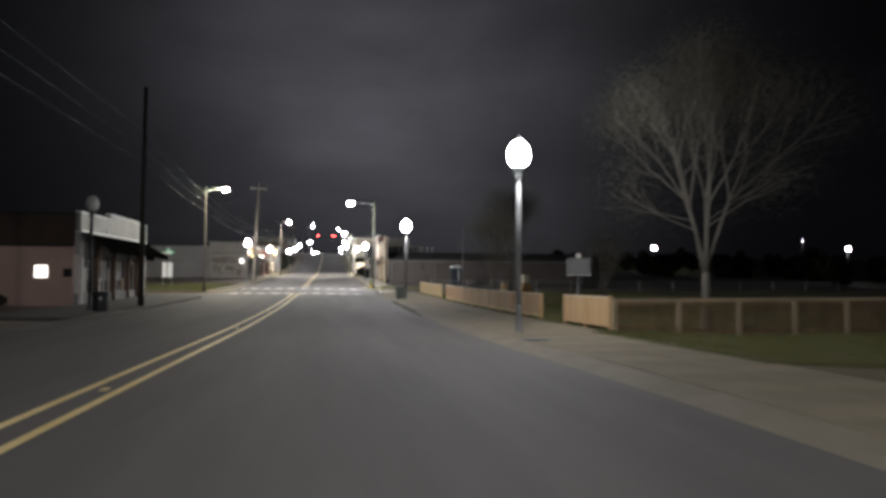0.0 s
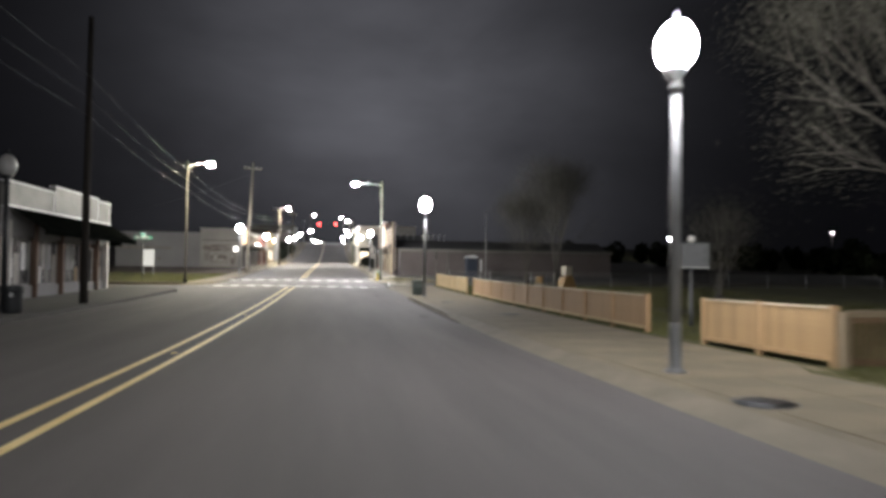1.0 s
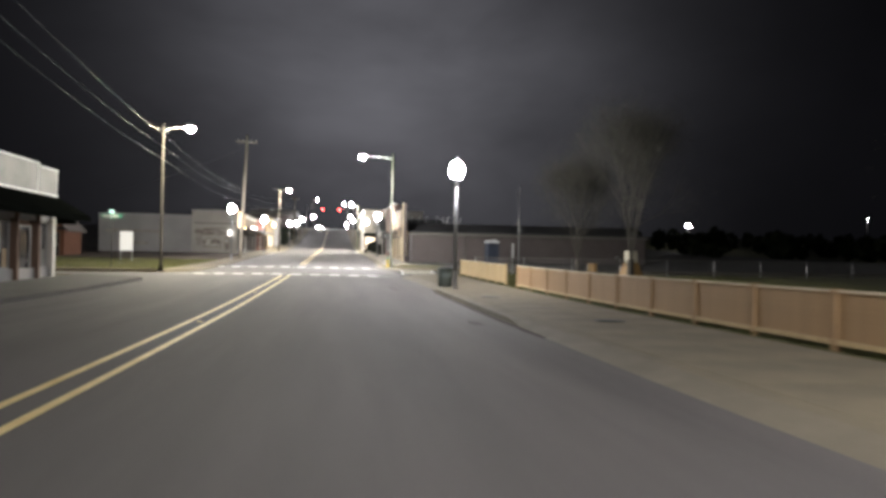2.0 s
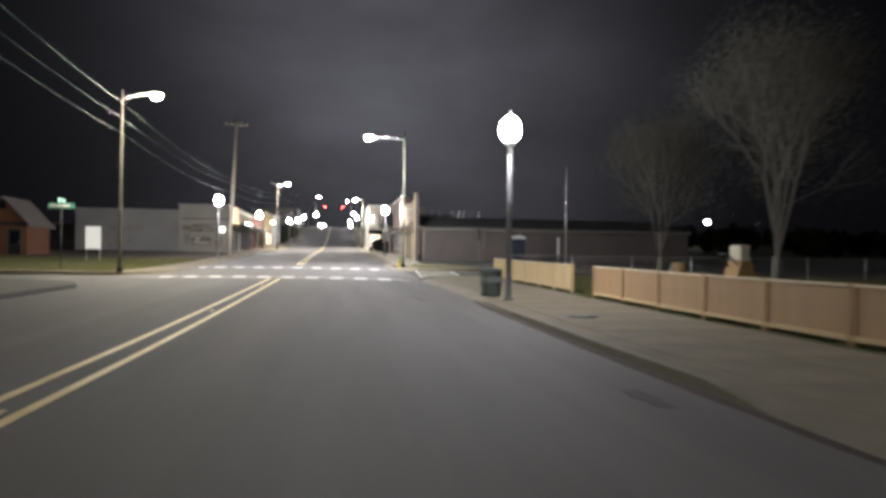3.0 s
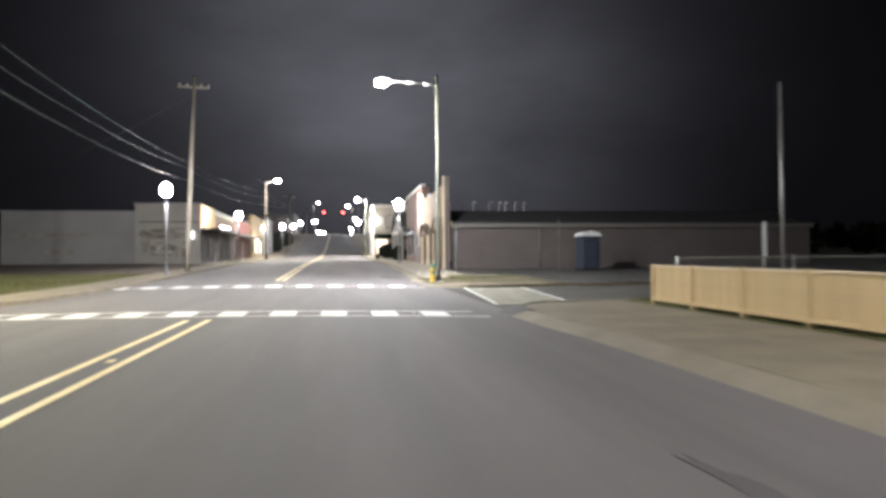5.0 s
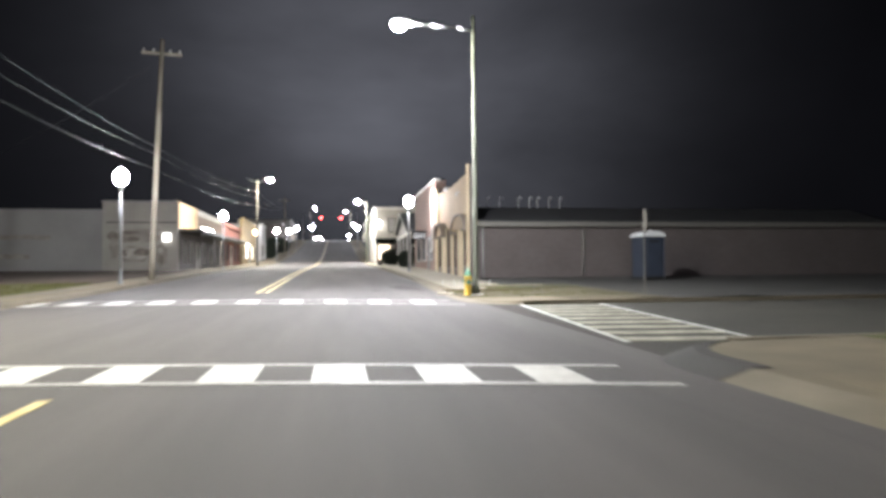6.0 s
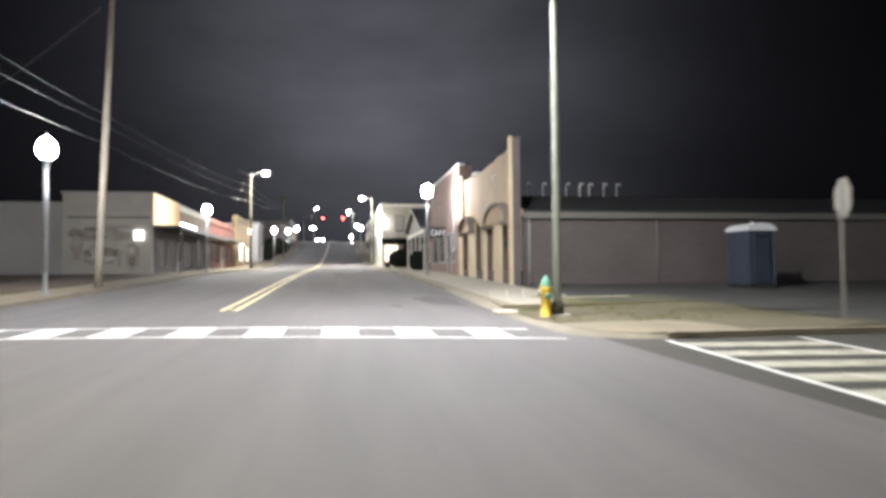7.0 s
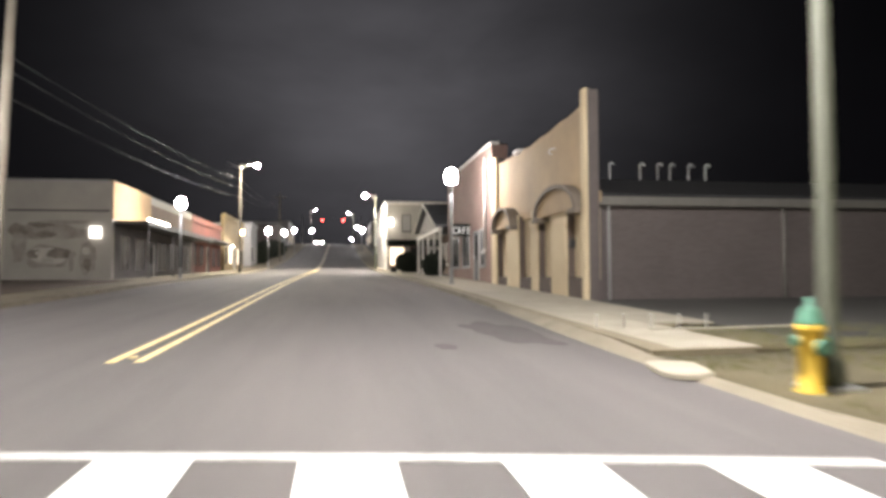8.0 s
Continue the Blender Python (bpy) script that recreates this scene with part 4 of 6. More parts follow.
def hydrant(at):
    h = thing("fire_hydrant", "yellow fire hydrant with a green bonnet on the corner", "fire hydrant", at)
    part("barrel", lathe(B(), [(0.145, -0.03), (0.145, 0.03), (0.112, 0.05), (0.110, 0.562), (0.126, 0.576), (0.126, 0.636)], 16), HYD_YELLOW, h)
    part("bonnet", lathe(B(), [(0.122, 0.636), (0.122, 0.662), (0.092, 0.70), (0.088, 0.76), (0.06, 0.80), (0.030, 0.82), (0.030, 0.875), (0.005, 0.885)], 16), HYD_GREEN, h, "green domed bonnet")
    for s in (-1, 1):
        noz = part("side_nozzle", tube(B(), (0, 0, 0.49), (s * 0.14, 0, 0.49), 0.045, 0.045, 12), HYD_YELLOW, h)
        part("cap", tube(B(), (s * 0.135, 0, 0.49), (s * 0.175, 0, 0.49), 0.052, 0.045, 8), HYD_GREEN, noz)
    front = part("pumper_nozzle", tube(B(), (0, 0, 0.44), (0, -0.15, 0.44), 0.07, 0.07, 12), HYD_YELLOW, h)
    part("cap", tube(B(), (0, -0.145, 0.44), (0, -0.195, 0.44), 0.08, 0.065, 8), HYD_GREEN, front)
    return h


hydrant((4.165, 63.0, R(63.0) + 0.025))


def portable_toilet(at, turn):
    p = thing("portable_toilet", "blue plastic portable toilet with a white domed roof", "portable toilet", at, turn)
    part("skid", cbox(B(), (0, 0, 0.06), (1.16, 1.20, 0.12), 0.01), RUBBER, p)
    part("cabin", cbox(B(), (0, 0, 1.08), (1.05, 1.12, 1.94), 0.03), TOILET_BLUE, p)
    door = part("door", cbox(B(), (0, -0.575, 1.06), (0.70, 0.03, 1.80), 0.008), TOILET_BLUE, p)
    part("handle", cbox(B(), (0.28, -0.60, 1.05), (0.05, 0.03, 0.14), 0.006), DARK_METAL, door)
    part("vent", cbox(B(), (0, -0.595, 1.80), (0.5, 0.012, 0.10), 0.0), DARK_METAL, door)
    for x in (-0.51, 0.51):
        part("corner_rib", cbox(B(), (x, -0.57, 1.06), (0.07, 0.05, 1.90), 0.01), TOILET_BLUE, p)
    roof = B()
    arc = [(-0.60, 2.02)] + [(0.60 * -math.cos(math.pi * k / 10), 2.06 + 0.24 * math.sin(math.pi * k / 10)) for k in range(11)] + [(0.60, 2.02)]
    prism(roof, arc, "y", -0.62, 0.62)
    part("roof", roof, TOILET_WHITE, p, "white translucent domed roof")
    part("vent_pipe", tube(B(), (0.42, 0.45, 2.0), (0.42, 0.45, 2.42), 0.05, 0.05, 10), TOILET_WHITE, p)
    return p


portable_toilet((14.73, 71.7, R(71.7) + 0.10), 4)

# low steel stakes along the edge of the lot
stake = B()
lathe(stake, [(0.014, -0.05), (0.014, 0.21), (0.018, 0.215), (0.018, 0.24), (0.006, 0.25)], 8)
STAKE = mesh_of(stake, "stake", TRIM_WHITE)
for x, y in ((4.16, 68.06), (4.62, 68.0), (5.08, 67.94), (5.53, 67.86), (6.01, 67.83)):
    ob = new("steel_stake", STAKE)
    ob.matrix_basis = pose(x, y, R(y) + 0.105, random.uniform(-3, 3), random.uniform(-3, 3), 0)
    tagged(ob, "short thin white stake at the edge of the lot", "stake", "steel stakes")
# pale slabs on the corner
slab = B()
rims = []
for z, shrink in ((0.0, 1.0), (0.045, 0.99), (0.06, 0.94)):
    ring = []
    for k in range(26):
        a = 2 * math.pi * k / 26
        c, q = math.cos(a), math.sin(a)
        wob = 1 + 0.16 * noise.noise(Vector((c * 1.4, q * 1.4, 7.0)))
        ring.append(slab.verts.new((0.29 * shrink * wob * math.copysign(abs(c) ** 0.75, c), 0.58 * shrink * wob * math.copysign(abs(q) ** 0.6, q), z)))
    rims.append(ring)
for lo, hi in zip(rims, rims[1:]):
    for k in range(26):
        slab.faces.new((lo[k], lo[(k + 1) % 26], hi[(k + 1) % 26], hi[k]))
slab.faces.new(rims[-1])
solid("utility_slab", slab, CONCRETE_PALE, "pale worn concrete slab let into the thin grass", "slab", kind="structure", at=(3.68, 64.5, R(64.5) + 0.0), turn=-16)
solid("concrete_edging", cbox(B(), (0, 0, 0), (3.4, 0.12, 0.05), 0.015), CONCRETE_PALE, "pale low concrete edging at the side of the lot", "slab", kind="structure", at=(6.55, 67.72, R(67.7) + 0.115), turn=6)
for x, y in ((4.62, 9.2), (5.1, 31.6), (5.9, 24.0)):
    lid = thing("access_cover", "round dark iron cover let into the pavement", "manhole cover", (x, y, R(y) + 0.098 + 0.008 * (x - KR) - 0.005), kind="structure")
    part("ring", lathe(B(), [(0.34, 0), (0.34, 0.006), (0.30, 0.008)], 24), DARK_METAL, lid)
    part("plate", lathe(B(), [(0.29, 0.002), (0.29, 0.010), (0.02, 0.011)], 24), DARK_METAL, lid)

# dark strip for leaf litter and kerb shade in the gutter, and rubber marks on the road
LITTER_SHADE = mat("gutter_litter", (0.055, 0.034, 0.026), 0.95, scale=3, vary=0.4, fine=40, bump=0.6, second=(0.03, 0.02, 0.016))
bm = B()
prev = None
for i in range(70):
    y = 22.0 + i * 0.22
    w = (0.10 + 0.05 * noise.noise(Vector((y * 0.9, 0, 1)))) * min(1.0, i / 8, (69 - i) / 8)
    xb = kerb_se(y) + 0.012
    row = [bm.verts.new((x, y, R(y) + crown(x, y) + h)) for x, h in ((xb - w - 0.02, 0.003), (xb - w * 0.5, 0.018), (xb, 0.028))]
    if prev:
        for k in range(2):
            bm.faces.new((prev[k], prev[k + 1], row[k + 1], row[k])).smooth = True
    prev = row
tagged(solid("gutter_litter", bm, LITTER_SHADE, "dark strip of leaf litter and painted kerb shade", "litter"), "dark strip of leaf litter and painted kerb shade", "litter", kind="stuff")

# dark worn patches in the road
def road_patch(x, y, sx, sy, turn, seed):
    bm = B()
    rim, rim2 = [], []
    for k in range(26):
        a = 2 * math.pi * k / 26
        r = 1 + 0.7 * noise.noise(Vector((math.cos(a) * 1.9, math.sin(a) * 1.9, seed)))
        u, v = sx * r * math.cos(a), sy * r * math.sin(a)
        c, s = math.cos(turn), math.sin(turn)
        px, py = x + u * c - v * s, y + u * s + v * c
        rim.append(bm.verts.new((px, py, R(py) + crown(px, py) - 0.002)))
        rim2.append(bm.verts.new((x + (px - x) * 0.95, y + (py - y) * 0.95, R(py) + crown(px, py) + 0.007)))
    for k in range(26):
        bm.faces.new((rim[k], rim[(k + 1) % 26], rim2[(k + 1) % 26], rim2[k]))
    bm.faces.new(rim2)
    return solid("road_patch", bm, PATCH, "dark worn tar patch in the asphalt", "road patch", kind="structure")


for q in ((3.1, 24.6, 0.12, 0.42, 0.05, 1.0), (2.42, 37.5, 0.09, 0.85, 0.10, 2.0), (2.75, 68.8, 0.55, 1.6, 0.1, 3.0), (1.4, 66.9, 0.16, 0.35, 0.0, 4.0)):
    road_patch(*q)

# thin pole and short post beyond the lawn
solid("thin_pole", lathe(B(), [(0.036, 0), (0.024, 5.4)], 10), STEEL, "thin pale pole standing at the lawn's edge", "pole", at=(11.0, 49.2, R(49) + 0.14))
sp = thing("sign_back", "narrow pale sign plate on a thin post", "traffic sign", (10.72, 49.5, R(49.5) + 0.14), 15)
part("post", cbox(B(), (0, 0.03, 0.95), (0.05, 0.03, 1.9), 0.004), STEEL, sp)
part("plate", cbox(B(), (0, 0, 1.50), (0.13, 0.014, 0.86), 0.003), SIGN_WHITE, sp)


def wire_fence(p0, p1, n, h, label):
    a, b = Vector(p0), Vector(p1)
    length = (b - a).length
    f = thing("wire_fence", label, "fence", (a.x, a.y, R(a.y) + 0.13), math.degrees(math.atan2(b.y - a.y, b.x - a.x)))
    for i in range(n + 1):
        part("post", tube(B(), (length * i / n, 0, 0), (length * i / n, 0, h + 0.05), 0.03, 0.03, 8), STEEL, f)
    part("top_rail", tube(B(), (0, 0, h), (length, 0, h), 0.02, 0.02, 8), DULL_METAL, f)
    mb = B()
    step = 0.16
    k = 0
    while k * step < length + h:
        s = k * step
        for d in (1, -1):
            u0, u1 = (s - h, s) if d > 0 else (s, s - h)
            z0, z1 = 0.03, h
            pts = []
            for u, z in ((u0, z0), (u1, z1)):
                pts.append((u, z))
            (ua, za), (ub, zb) = pts
            lo, hi = min(ua, ub), max(ua, ub)
            if lo < 0 or hi > length:
                continue
            w = 0.004
            q = [mb.verts.new(p) for p in ((ua - w, 0, za), (ua + w, 0, za), (ub + w, 0, zb), (ub - w, 0, zb))]
            mb.faces.new(q)
        k += 1
    ob = part("wire_mesh", mb, STEEL, f)
    ob["kind"] = "stuff"
    return f


wire_fence((8.4, 49.6, 0), (44.0, 46.0, 0), 12, 1.05, "grey chain-link fence along the park's edge")


def light_tower(at):
    t = thing("compactor", "yellow construction machine with a beige housing on the lawn", "construction machine", at, 15)
    fr = B()
    prism(fr, [(-0.55, 0.25), (0.55, 0.25), (0.22, 1.05), (-0.22, 1.05)], "y", -0.28, 0.28)
    part("frame", fr, MACHINE_YELLOW, t)
    part("housing", cbox(B(), (0, 0, 1.32), (0.46, 0.46, 0.52), 0.04), MACHINE_BEIGE, t, "beige engine housing")
    part("skid", cbox(B(), (0, 0, 0.14), (1.2, 0.7, 0.24), 0.05), MACHINE_YELLOW, t)
    part("handle", pipe(B(), [(-0.3, 0.2, 0.9), (-0.75, 0.2, 1.3), (-0.75, -0.2, 1.3), (-0.3, -0.2, 0.9)], 0.025, 8), DARK_METAL, t)
    for x in (-0.4, 0.4):
        part("wheel", tube(B(), (x, -0.40, 0.16), (x, -0.30, 0.16), 0.17, 0.17, 14), RUBBER, t)
    return t


light_tower((13.2, 38.5, R(38.5) + 0.14))
cone = thing("barrel", "small weathered orange-brown barrel on the lawn", "barrel", (12.4, 41.0, R(41) + 0.14))
part("drum", lathe(B(), [(0.22, 0), (0.24, 0.05), (0.25, 0.45), (0.24, 0.90), (0.21, 0.95)], 16), MACHINE_YELLOW, cone)
part("band", lathe(B(), [(0.255, 0.40), (0.258, 0.42), (0.258, 0.50), (0.255, 0.52)], 16), MACHINE_BEIGE, cone)

# far flood lights over the park
for x, y, top, w in ((95.8, 178.4, 10.5, 1.1), (84.5, 90.8, 6.45, 0.62), (101.1, 122.3, 9.6, 0.11)):
    base = R(y) - 0.3
    fl = thing("flood_light", "far white flood light on a tall pole", "flood light", (x, y, base))
    h = top - base
    part("pole", tube(B(), (0, 0, 0), (0, 0, h), 0.12, 0.08, 8), DARK_METAL, fl)
    part("lamp", cbox(B(), (0, -0.2, h), (w, 0.3, w * 0.62), 0.05), FLOOD, fl)


# ------------------------------------------------------------------ trees and shrubs
def tree(at, height, spread_r, seed, leaves, label):
    rng = random.Random(seed)
    t = thing("tree", label, "tree", at, rng.uniform(0, 360), group="young park trees")
    tips = []

    def grow(wood, p, d, length, r, depth):
        n = 3
        for i in range(n):
            q = p + d * (length / n)
            tube(wood, p, q, r * (1 - 0.22 * i / n), r * (1 - 0.22 * (i + 1) / n), 6 if depth < 2 else 4, False)
            p = q
            d = (d + Vector((rng.uniform(-1, 1), rng.uniform(-1, 1), rng.uniform(-0.2, 0.6))) * 0.10).normalized()
            if depth >= 2:
                tips.append((p.copy(), d.copy()))
            if depth <= 2 and i == 1 and rng.random() < 0.7:
                u = d.orthogonal().normalized()
                a = rng.uniform(0, 6.283)
                out = (u * math.cos(a) + d.cross(u) * math.sin(a))
                grow(wood, p, (d * 0.62 + out * 0.75 + Vector((p.x, p.y, 0)).normalized() * 0.25).normalized(), length * 0.55, r * 0.42, depth + 2)
        if depth == 5:
            tips.append((p, d))
            return
        kids = (3, 3, 3, 3, 2)[depth]
        for k in range(kids):
            a = 2 * math.pi * (k + rng.uniform(-0.3, 0.3)) / kids
            tilt = rng.uniform(0.22, 0.52)
            u = d.orthogonal().normalized()
            v = d.cross(u)
            nd = (d * math.cos(tilt) + (u * math.cos(a) + v * math.sin(a)) * math.sin(tilt))
            nd.z += 0.12
            grow(wood, p, nd.normalized(), length * rng.uniform(0.62, 0.84), r * 0.62, depth + 1)

    trunk = B()
    lathe(trunk, [(0.20, -0.1), (0.15, 0.12), (0.125, 0.8), (0.115, height * 0.20)], 10)
    part("trunk", trunk, BARK, t)
    for k in range(5):
        a = 2 * math.pi * k / 5 + rng.uniform(-0.3, 0.3)
        lean = rng.uniform(0.12, 0.34)
        d = Vector((math.cos(a) * math.sin(lean), math.sin(a) * math.sin(lean), math.cos(lean)))
        wood = B()
        grow(wood, Vector((0, 0, height * (0.185 + 0.01 * k))), d, height * 0.25 * spread_r, 0.0056 * height, 1)
        part("limb", wood, BARK, t)
    vs, fs = [], []
    for i in range(leaves):
        p, d = tips[rng.randrange(len(tips))]
        c = p + Vector((rng.gauss(0, 0.36), rng.gauss(0, 0.36), rng.gauss(0, 0.36)))
        s = rng.uniform(0.013, 0.030)
        a = Vector((rng.uniform(-1, 1), rng.uniform(-1, 1), rng.uniform(-1, 1))).normalized()
        b = a.orthogonal().normalized()
        k = len(vs)
        vs += [c - a * s, c + b * s * 0.5, c + a * s, c - b * s * 0.5]
        fs.append((k, k + 1, k + 2, k + 3))
    me = bpy.data.meshes.new("crown")
    me.from_pydata([tuple(v) for v in vs], [], fs)
    me.materials.append(LEAF)
    ob = new("crown", me)
    ob.parent = t
    return t


tree((10.85, 12.6, R(12.6) - 0.06), 8.78, 0.98, 17, 90000, "young vase-shaped park tree with thin sparse foliage")
tree((10.85, 19.9, R(19.9) + 0.13), 3.4, 1.0, 11, 6000, "small park tree behind the fence gap")
tree((10.65, 33.1, R(33.1) + 0.13), 6.4, 1.1, 5, 42000, "young vase-shaped park tree with thin twiggy foliage")
tree((11.4, 40.4, R(40.4) + 0.13), 5.6, 1.1, 8, 34000, "young vase-shaped park tree behind the fence")


def shrub(at, rx, ry, h, seed, label, material=HEDGE, count=8000):
    rng = random.Random(seed)
    s = thing("shrub", label, "shrub", at, group="clipped shrubs")
    vs, fs = [], []
    for i in range(count):
        d = Vector((rng.gauss(0, 1), rng.gauss(0, 1), rng.gauss(0, 1))).normalized()
        r = rng.uniform(0.80, 1.03) + 0.10 * noise.noise(d * 2.5 + Vector((seed, 0, 0)))
        c = Vector((d.x * rx * r, d.y * ry * r, h * 0.52 + d.z * h * 0.5 * r))
        a = (d * 0.4 + Vector((rng.uniform(-1, 1), rng.uniform(-1, 1), rng.uniform(-1, 1)))).normalized()
        b = a.orthogonal().normalized()
        z = rng.uniform(0.06, 0.13)
        k = len(vs)
        vs += [c - a * z, c + b * z * 0.6, c + a * z, c - b * z * 0.6]
        fs.append((k, k + 1, k + 2, k + 3))
    me = bpy.data.meshes.new("foliage")
    me.from_pydata([tuple(v) for v in vs], [], fs)
    me.materials.append(material)
    ob = new("foliage", me)
    ob.parent = s
    part("stem", tube(B(), (0, 0, -0.05), (0, 0, h * 0.7), 0.08, 0.04, 8), BARK, s)
    return s


shrub((6.15, 116.5, R(116.5) + 0.1), 1.25, 1.1, 1.75, 2, "dark round clipped shrub before the shop")
shrub((5.95, 99.6, R(99.6) + 0.1), 0.72, 0.75, 1.4, 4, "dark round clipped shrub beside the porch")
shrub((-12.0, 178, R(178) + 0.1), 2.6, 2.6, 3.2, 6, "dark dense evergreen shrub up the street")
shrub((-11.6, 158, R(158) + 0.1), 1.6, 1.8, 2.4, 9, "dark dense evergreen shrub up the street")


def woods(name, x0, x1, y0, y1, n, seed):
    rng = random.Random(seed)
    vs, fs = [], []
    for i in range(n):
        cx, cy = rng.uniform(x0, x1), rng.uniform(y0, y1)
        h = rng.uniform(3.0, 5.5)
        base = R(cy) - 0.3
        for k in range(70):
            d = Vector((rng.gauss(0, 1), rng.gauss(0, 1), rng.gauss(0, 1))).normalized()
            c = Vector((cx + d.x * h * 0.32, cy + d.y * h * 0.32, base + h * 0.58 + d.z * h * 0.45))
            a = Vector((rng.uniform(-1, 1), rng.uniform(-1, 1), rng.uniform(-1, 1))).normalized()
            b = a.orthogonal().normalized()
            s = rng.uniform(0.6, 1.4)
            j = len(vs)
            vs += [c - a * s, c + b * s * 0.7, c + a * s, c - b * s * 0.7]
            fs.append((j, j + 1, j + 2, j + 3))
        j = len(vs)
        w = 0.2
        vs += [Vector((cx - w, cy, base)), Vector((cx + w, cy, base)), Vector((cx + w * 0.5, cy, base + h * 0.7)), Vector((cx - w * 0.5, cy, base + h * 0.7))]
        fs.append((j, j + 1, j + 2, j + 3))
    me = bpy.data.meshes.new(name)
    me.from_pydata([tuple(v) for v in vs], [], fs)
    me.materials.append(WOODS)
    return tagged(new(name, me), "dark belt of trees beyond the houses", "woods", kind="stuff")


woods("far_woods", 70, 150, 40, 200, 120, 21)
woods("far_woods", -140, -48, 0, 75, 110, 22)
woods("far_woods", -150, 150, -135, -90, 80, 24)


# ------------------------------------------------------------------ grass blades on the lawns
def turf(name, rects, density, seed, hmax, skip=None):
    rng = random.Random(seed)
    vs, fs = [], []
    for x0, x1, y0, y1, lift in rects:
        for i in range(int((x1 - x0) * (y1 - y0) * density)):
            x, y = rng.uniform(x0, x1), rng.uniform(y0, y1)
            if noise.noise(Vector((x * 0.7, y * 0.7, seed))) < -0.28:
                continue
            if x > 12.0 and rng.random() < (x - 12.0) / 15.0:      # thinner towards the dark end of the park
                continue
            z = R(y) + (lift if lift else LAWN(x, y) + 0.01)
            a = rng.uniform(0, 6.283)
            h = rng.uniform(0.4, 1.0) * hmax
            w = rng.uniform(0.006, 0.014)
            dx, dy = math.cos(a) * w, math.sin(a) * w
            ox, oy = rng.gauss(0, 0.4) * h, rng.gauss(0, 0.4) * h
            k = len(vs)
            vs += [(x - dx, y - dy, z - 0.02), (x + dx, y + dy, z - 0.02), (x + ox, y + oy, z + h)]
            fs.append((k, k + 1, k + 2))
    me = bpy.data.meshes.new(name)
    me.from_pydata(vs, [], fs)
    me.materials.append(BLADE)
    return tagged(new(name, me), "short mown grass, thin and yellowish in patches", "grass", kind="stuff")


turf("grass", [(6.74, 28.0, DRIVE_Y, 11.3, 0), (7.5, 28.0, 11.3, 50.0, 0)], 260, 31, 0.10)
turf("grass", [(3.95, 5.5, 61.6, 65.3, 0.048), (5.5, 9.3, 61.6, 65.3, 0.075), (5.3, 9.3, 65.3, 68.1, 0.105)], 150, 32, 0.06)
turf("grass", [(-26.0, -10.5, 52.2, 72.8, 0.15)], 190, 33, 0.11)
turf("grass", [(7.45, 30.0, 49.0, 50.0, 0.14), (7.3, 7.5, 16.5, 50.0, 0.13)], 300, 34, 0.12)


# ------------------------------------------------------------------ buildings
def building(name, label, category="building"):
    return thing(name, label, category)


def window(parent, x, y, z, w, h, axis="x", out=-1, glass=GLASS_DARK, frame_mat=TRIM_WHITE, bars=1):
    """A framed window on a wall whose face lies at x (axis 'x') or at y (axis 'y'); out: the way the wall looks."""
    def bx(bm, u0, z0, u1, z1, d0, d1):
        if axis == "x":
            return box(bm, x + out * d0, y + u0, z + z0, x + out * d1, y + u1, z + z1)
        return box(bm, x + u0, y + out * d0, z + z0, x + u1, y + out * d1, z + z1)
    t = 0.07
    fr = B()
    for u0, z0, u1, z1 in ((-w / 2 - t, -t, -w / 2, h + t), (w / 2, -t, w / 2 + t, h + t), (-w / 2, h, w / 2, h + t), (-w / 2, -t, w / 2, 0)):
        bx(fr, u0, z0, u1, z1, -0.02, 0.05)
    win = part("window", fr, frame_mat, parent)
    part("pane", bx(B(), -w / 2, 0, w / 2, h, -0.01, 0.012), glass, win)
    for i in range(bars):
        u = -w / 2 + w * (i + 1) / (bars + 1)
        part("glazing_bar", bx(B(), u - 0.02, 0, u + 0.02, h, 0.012, 0.03), frame_mat, win)
    part("sill", bx(B(), -w / 2 - 0.1, -t - 0.06, w / 2 + 0.1, -t, -0.02, 0.10), frame_mat, win)
    return win


def door(parent, x, y, z, w, h, axis="x", out=-1, leaf=DARK_METAL, frame_mat=TRIM_WHITE, glass=GLASS_DARK):
    def bx(bm, u0, z0, u1, z1, d0, d1):
        if axis == "x":
            return box(bm, x + out * d0, y + u0, z + z0, x + out * d1, y + u1, z + z1)
        return box(bm, x + u0, y + out * d0, z + z0, x + u1, y + out * d1, z + z1)
    fr = B()
    for u0, z0, u1, z1 in ((-w / 2 - 0.08, 0, -w / 2, h + 0.08), (w / 2, 0, w / 2 + 0.08, h + 0.08), (-w / 2, h, w / 2, h + 0.08)):
        bx(fr, u0, z0, u1, z1, -0.02, 0.05)
    d = part("door", fr, frame_mat, parent)
    part("leaf", bx(B(), -w / 2, 0, w / 2, h, -0.01, 0.02), leaf, d)
    part("glass", bx(B(), -w / 2 + 0.13, h * 0.42, w / 2 - 0.13, h - 0.14, 0.02, 0.03), glass, d)
    part("handle", bx(B(), w / 2 - 0.12, h * 0.44, w / 2 - 0.08, h * 0.52, 0.03, 0.07), STEEL, d)
    return d


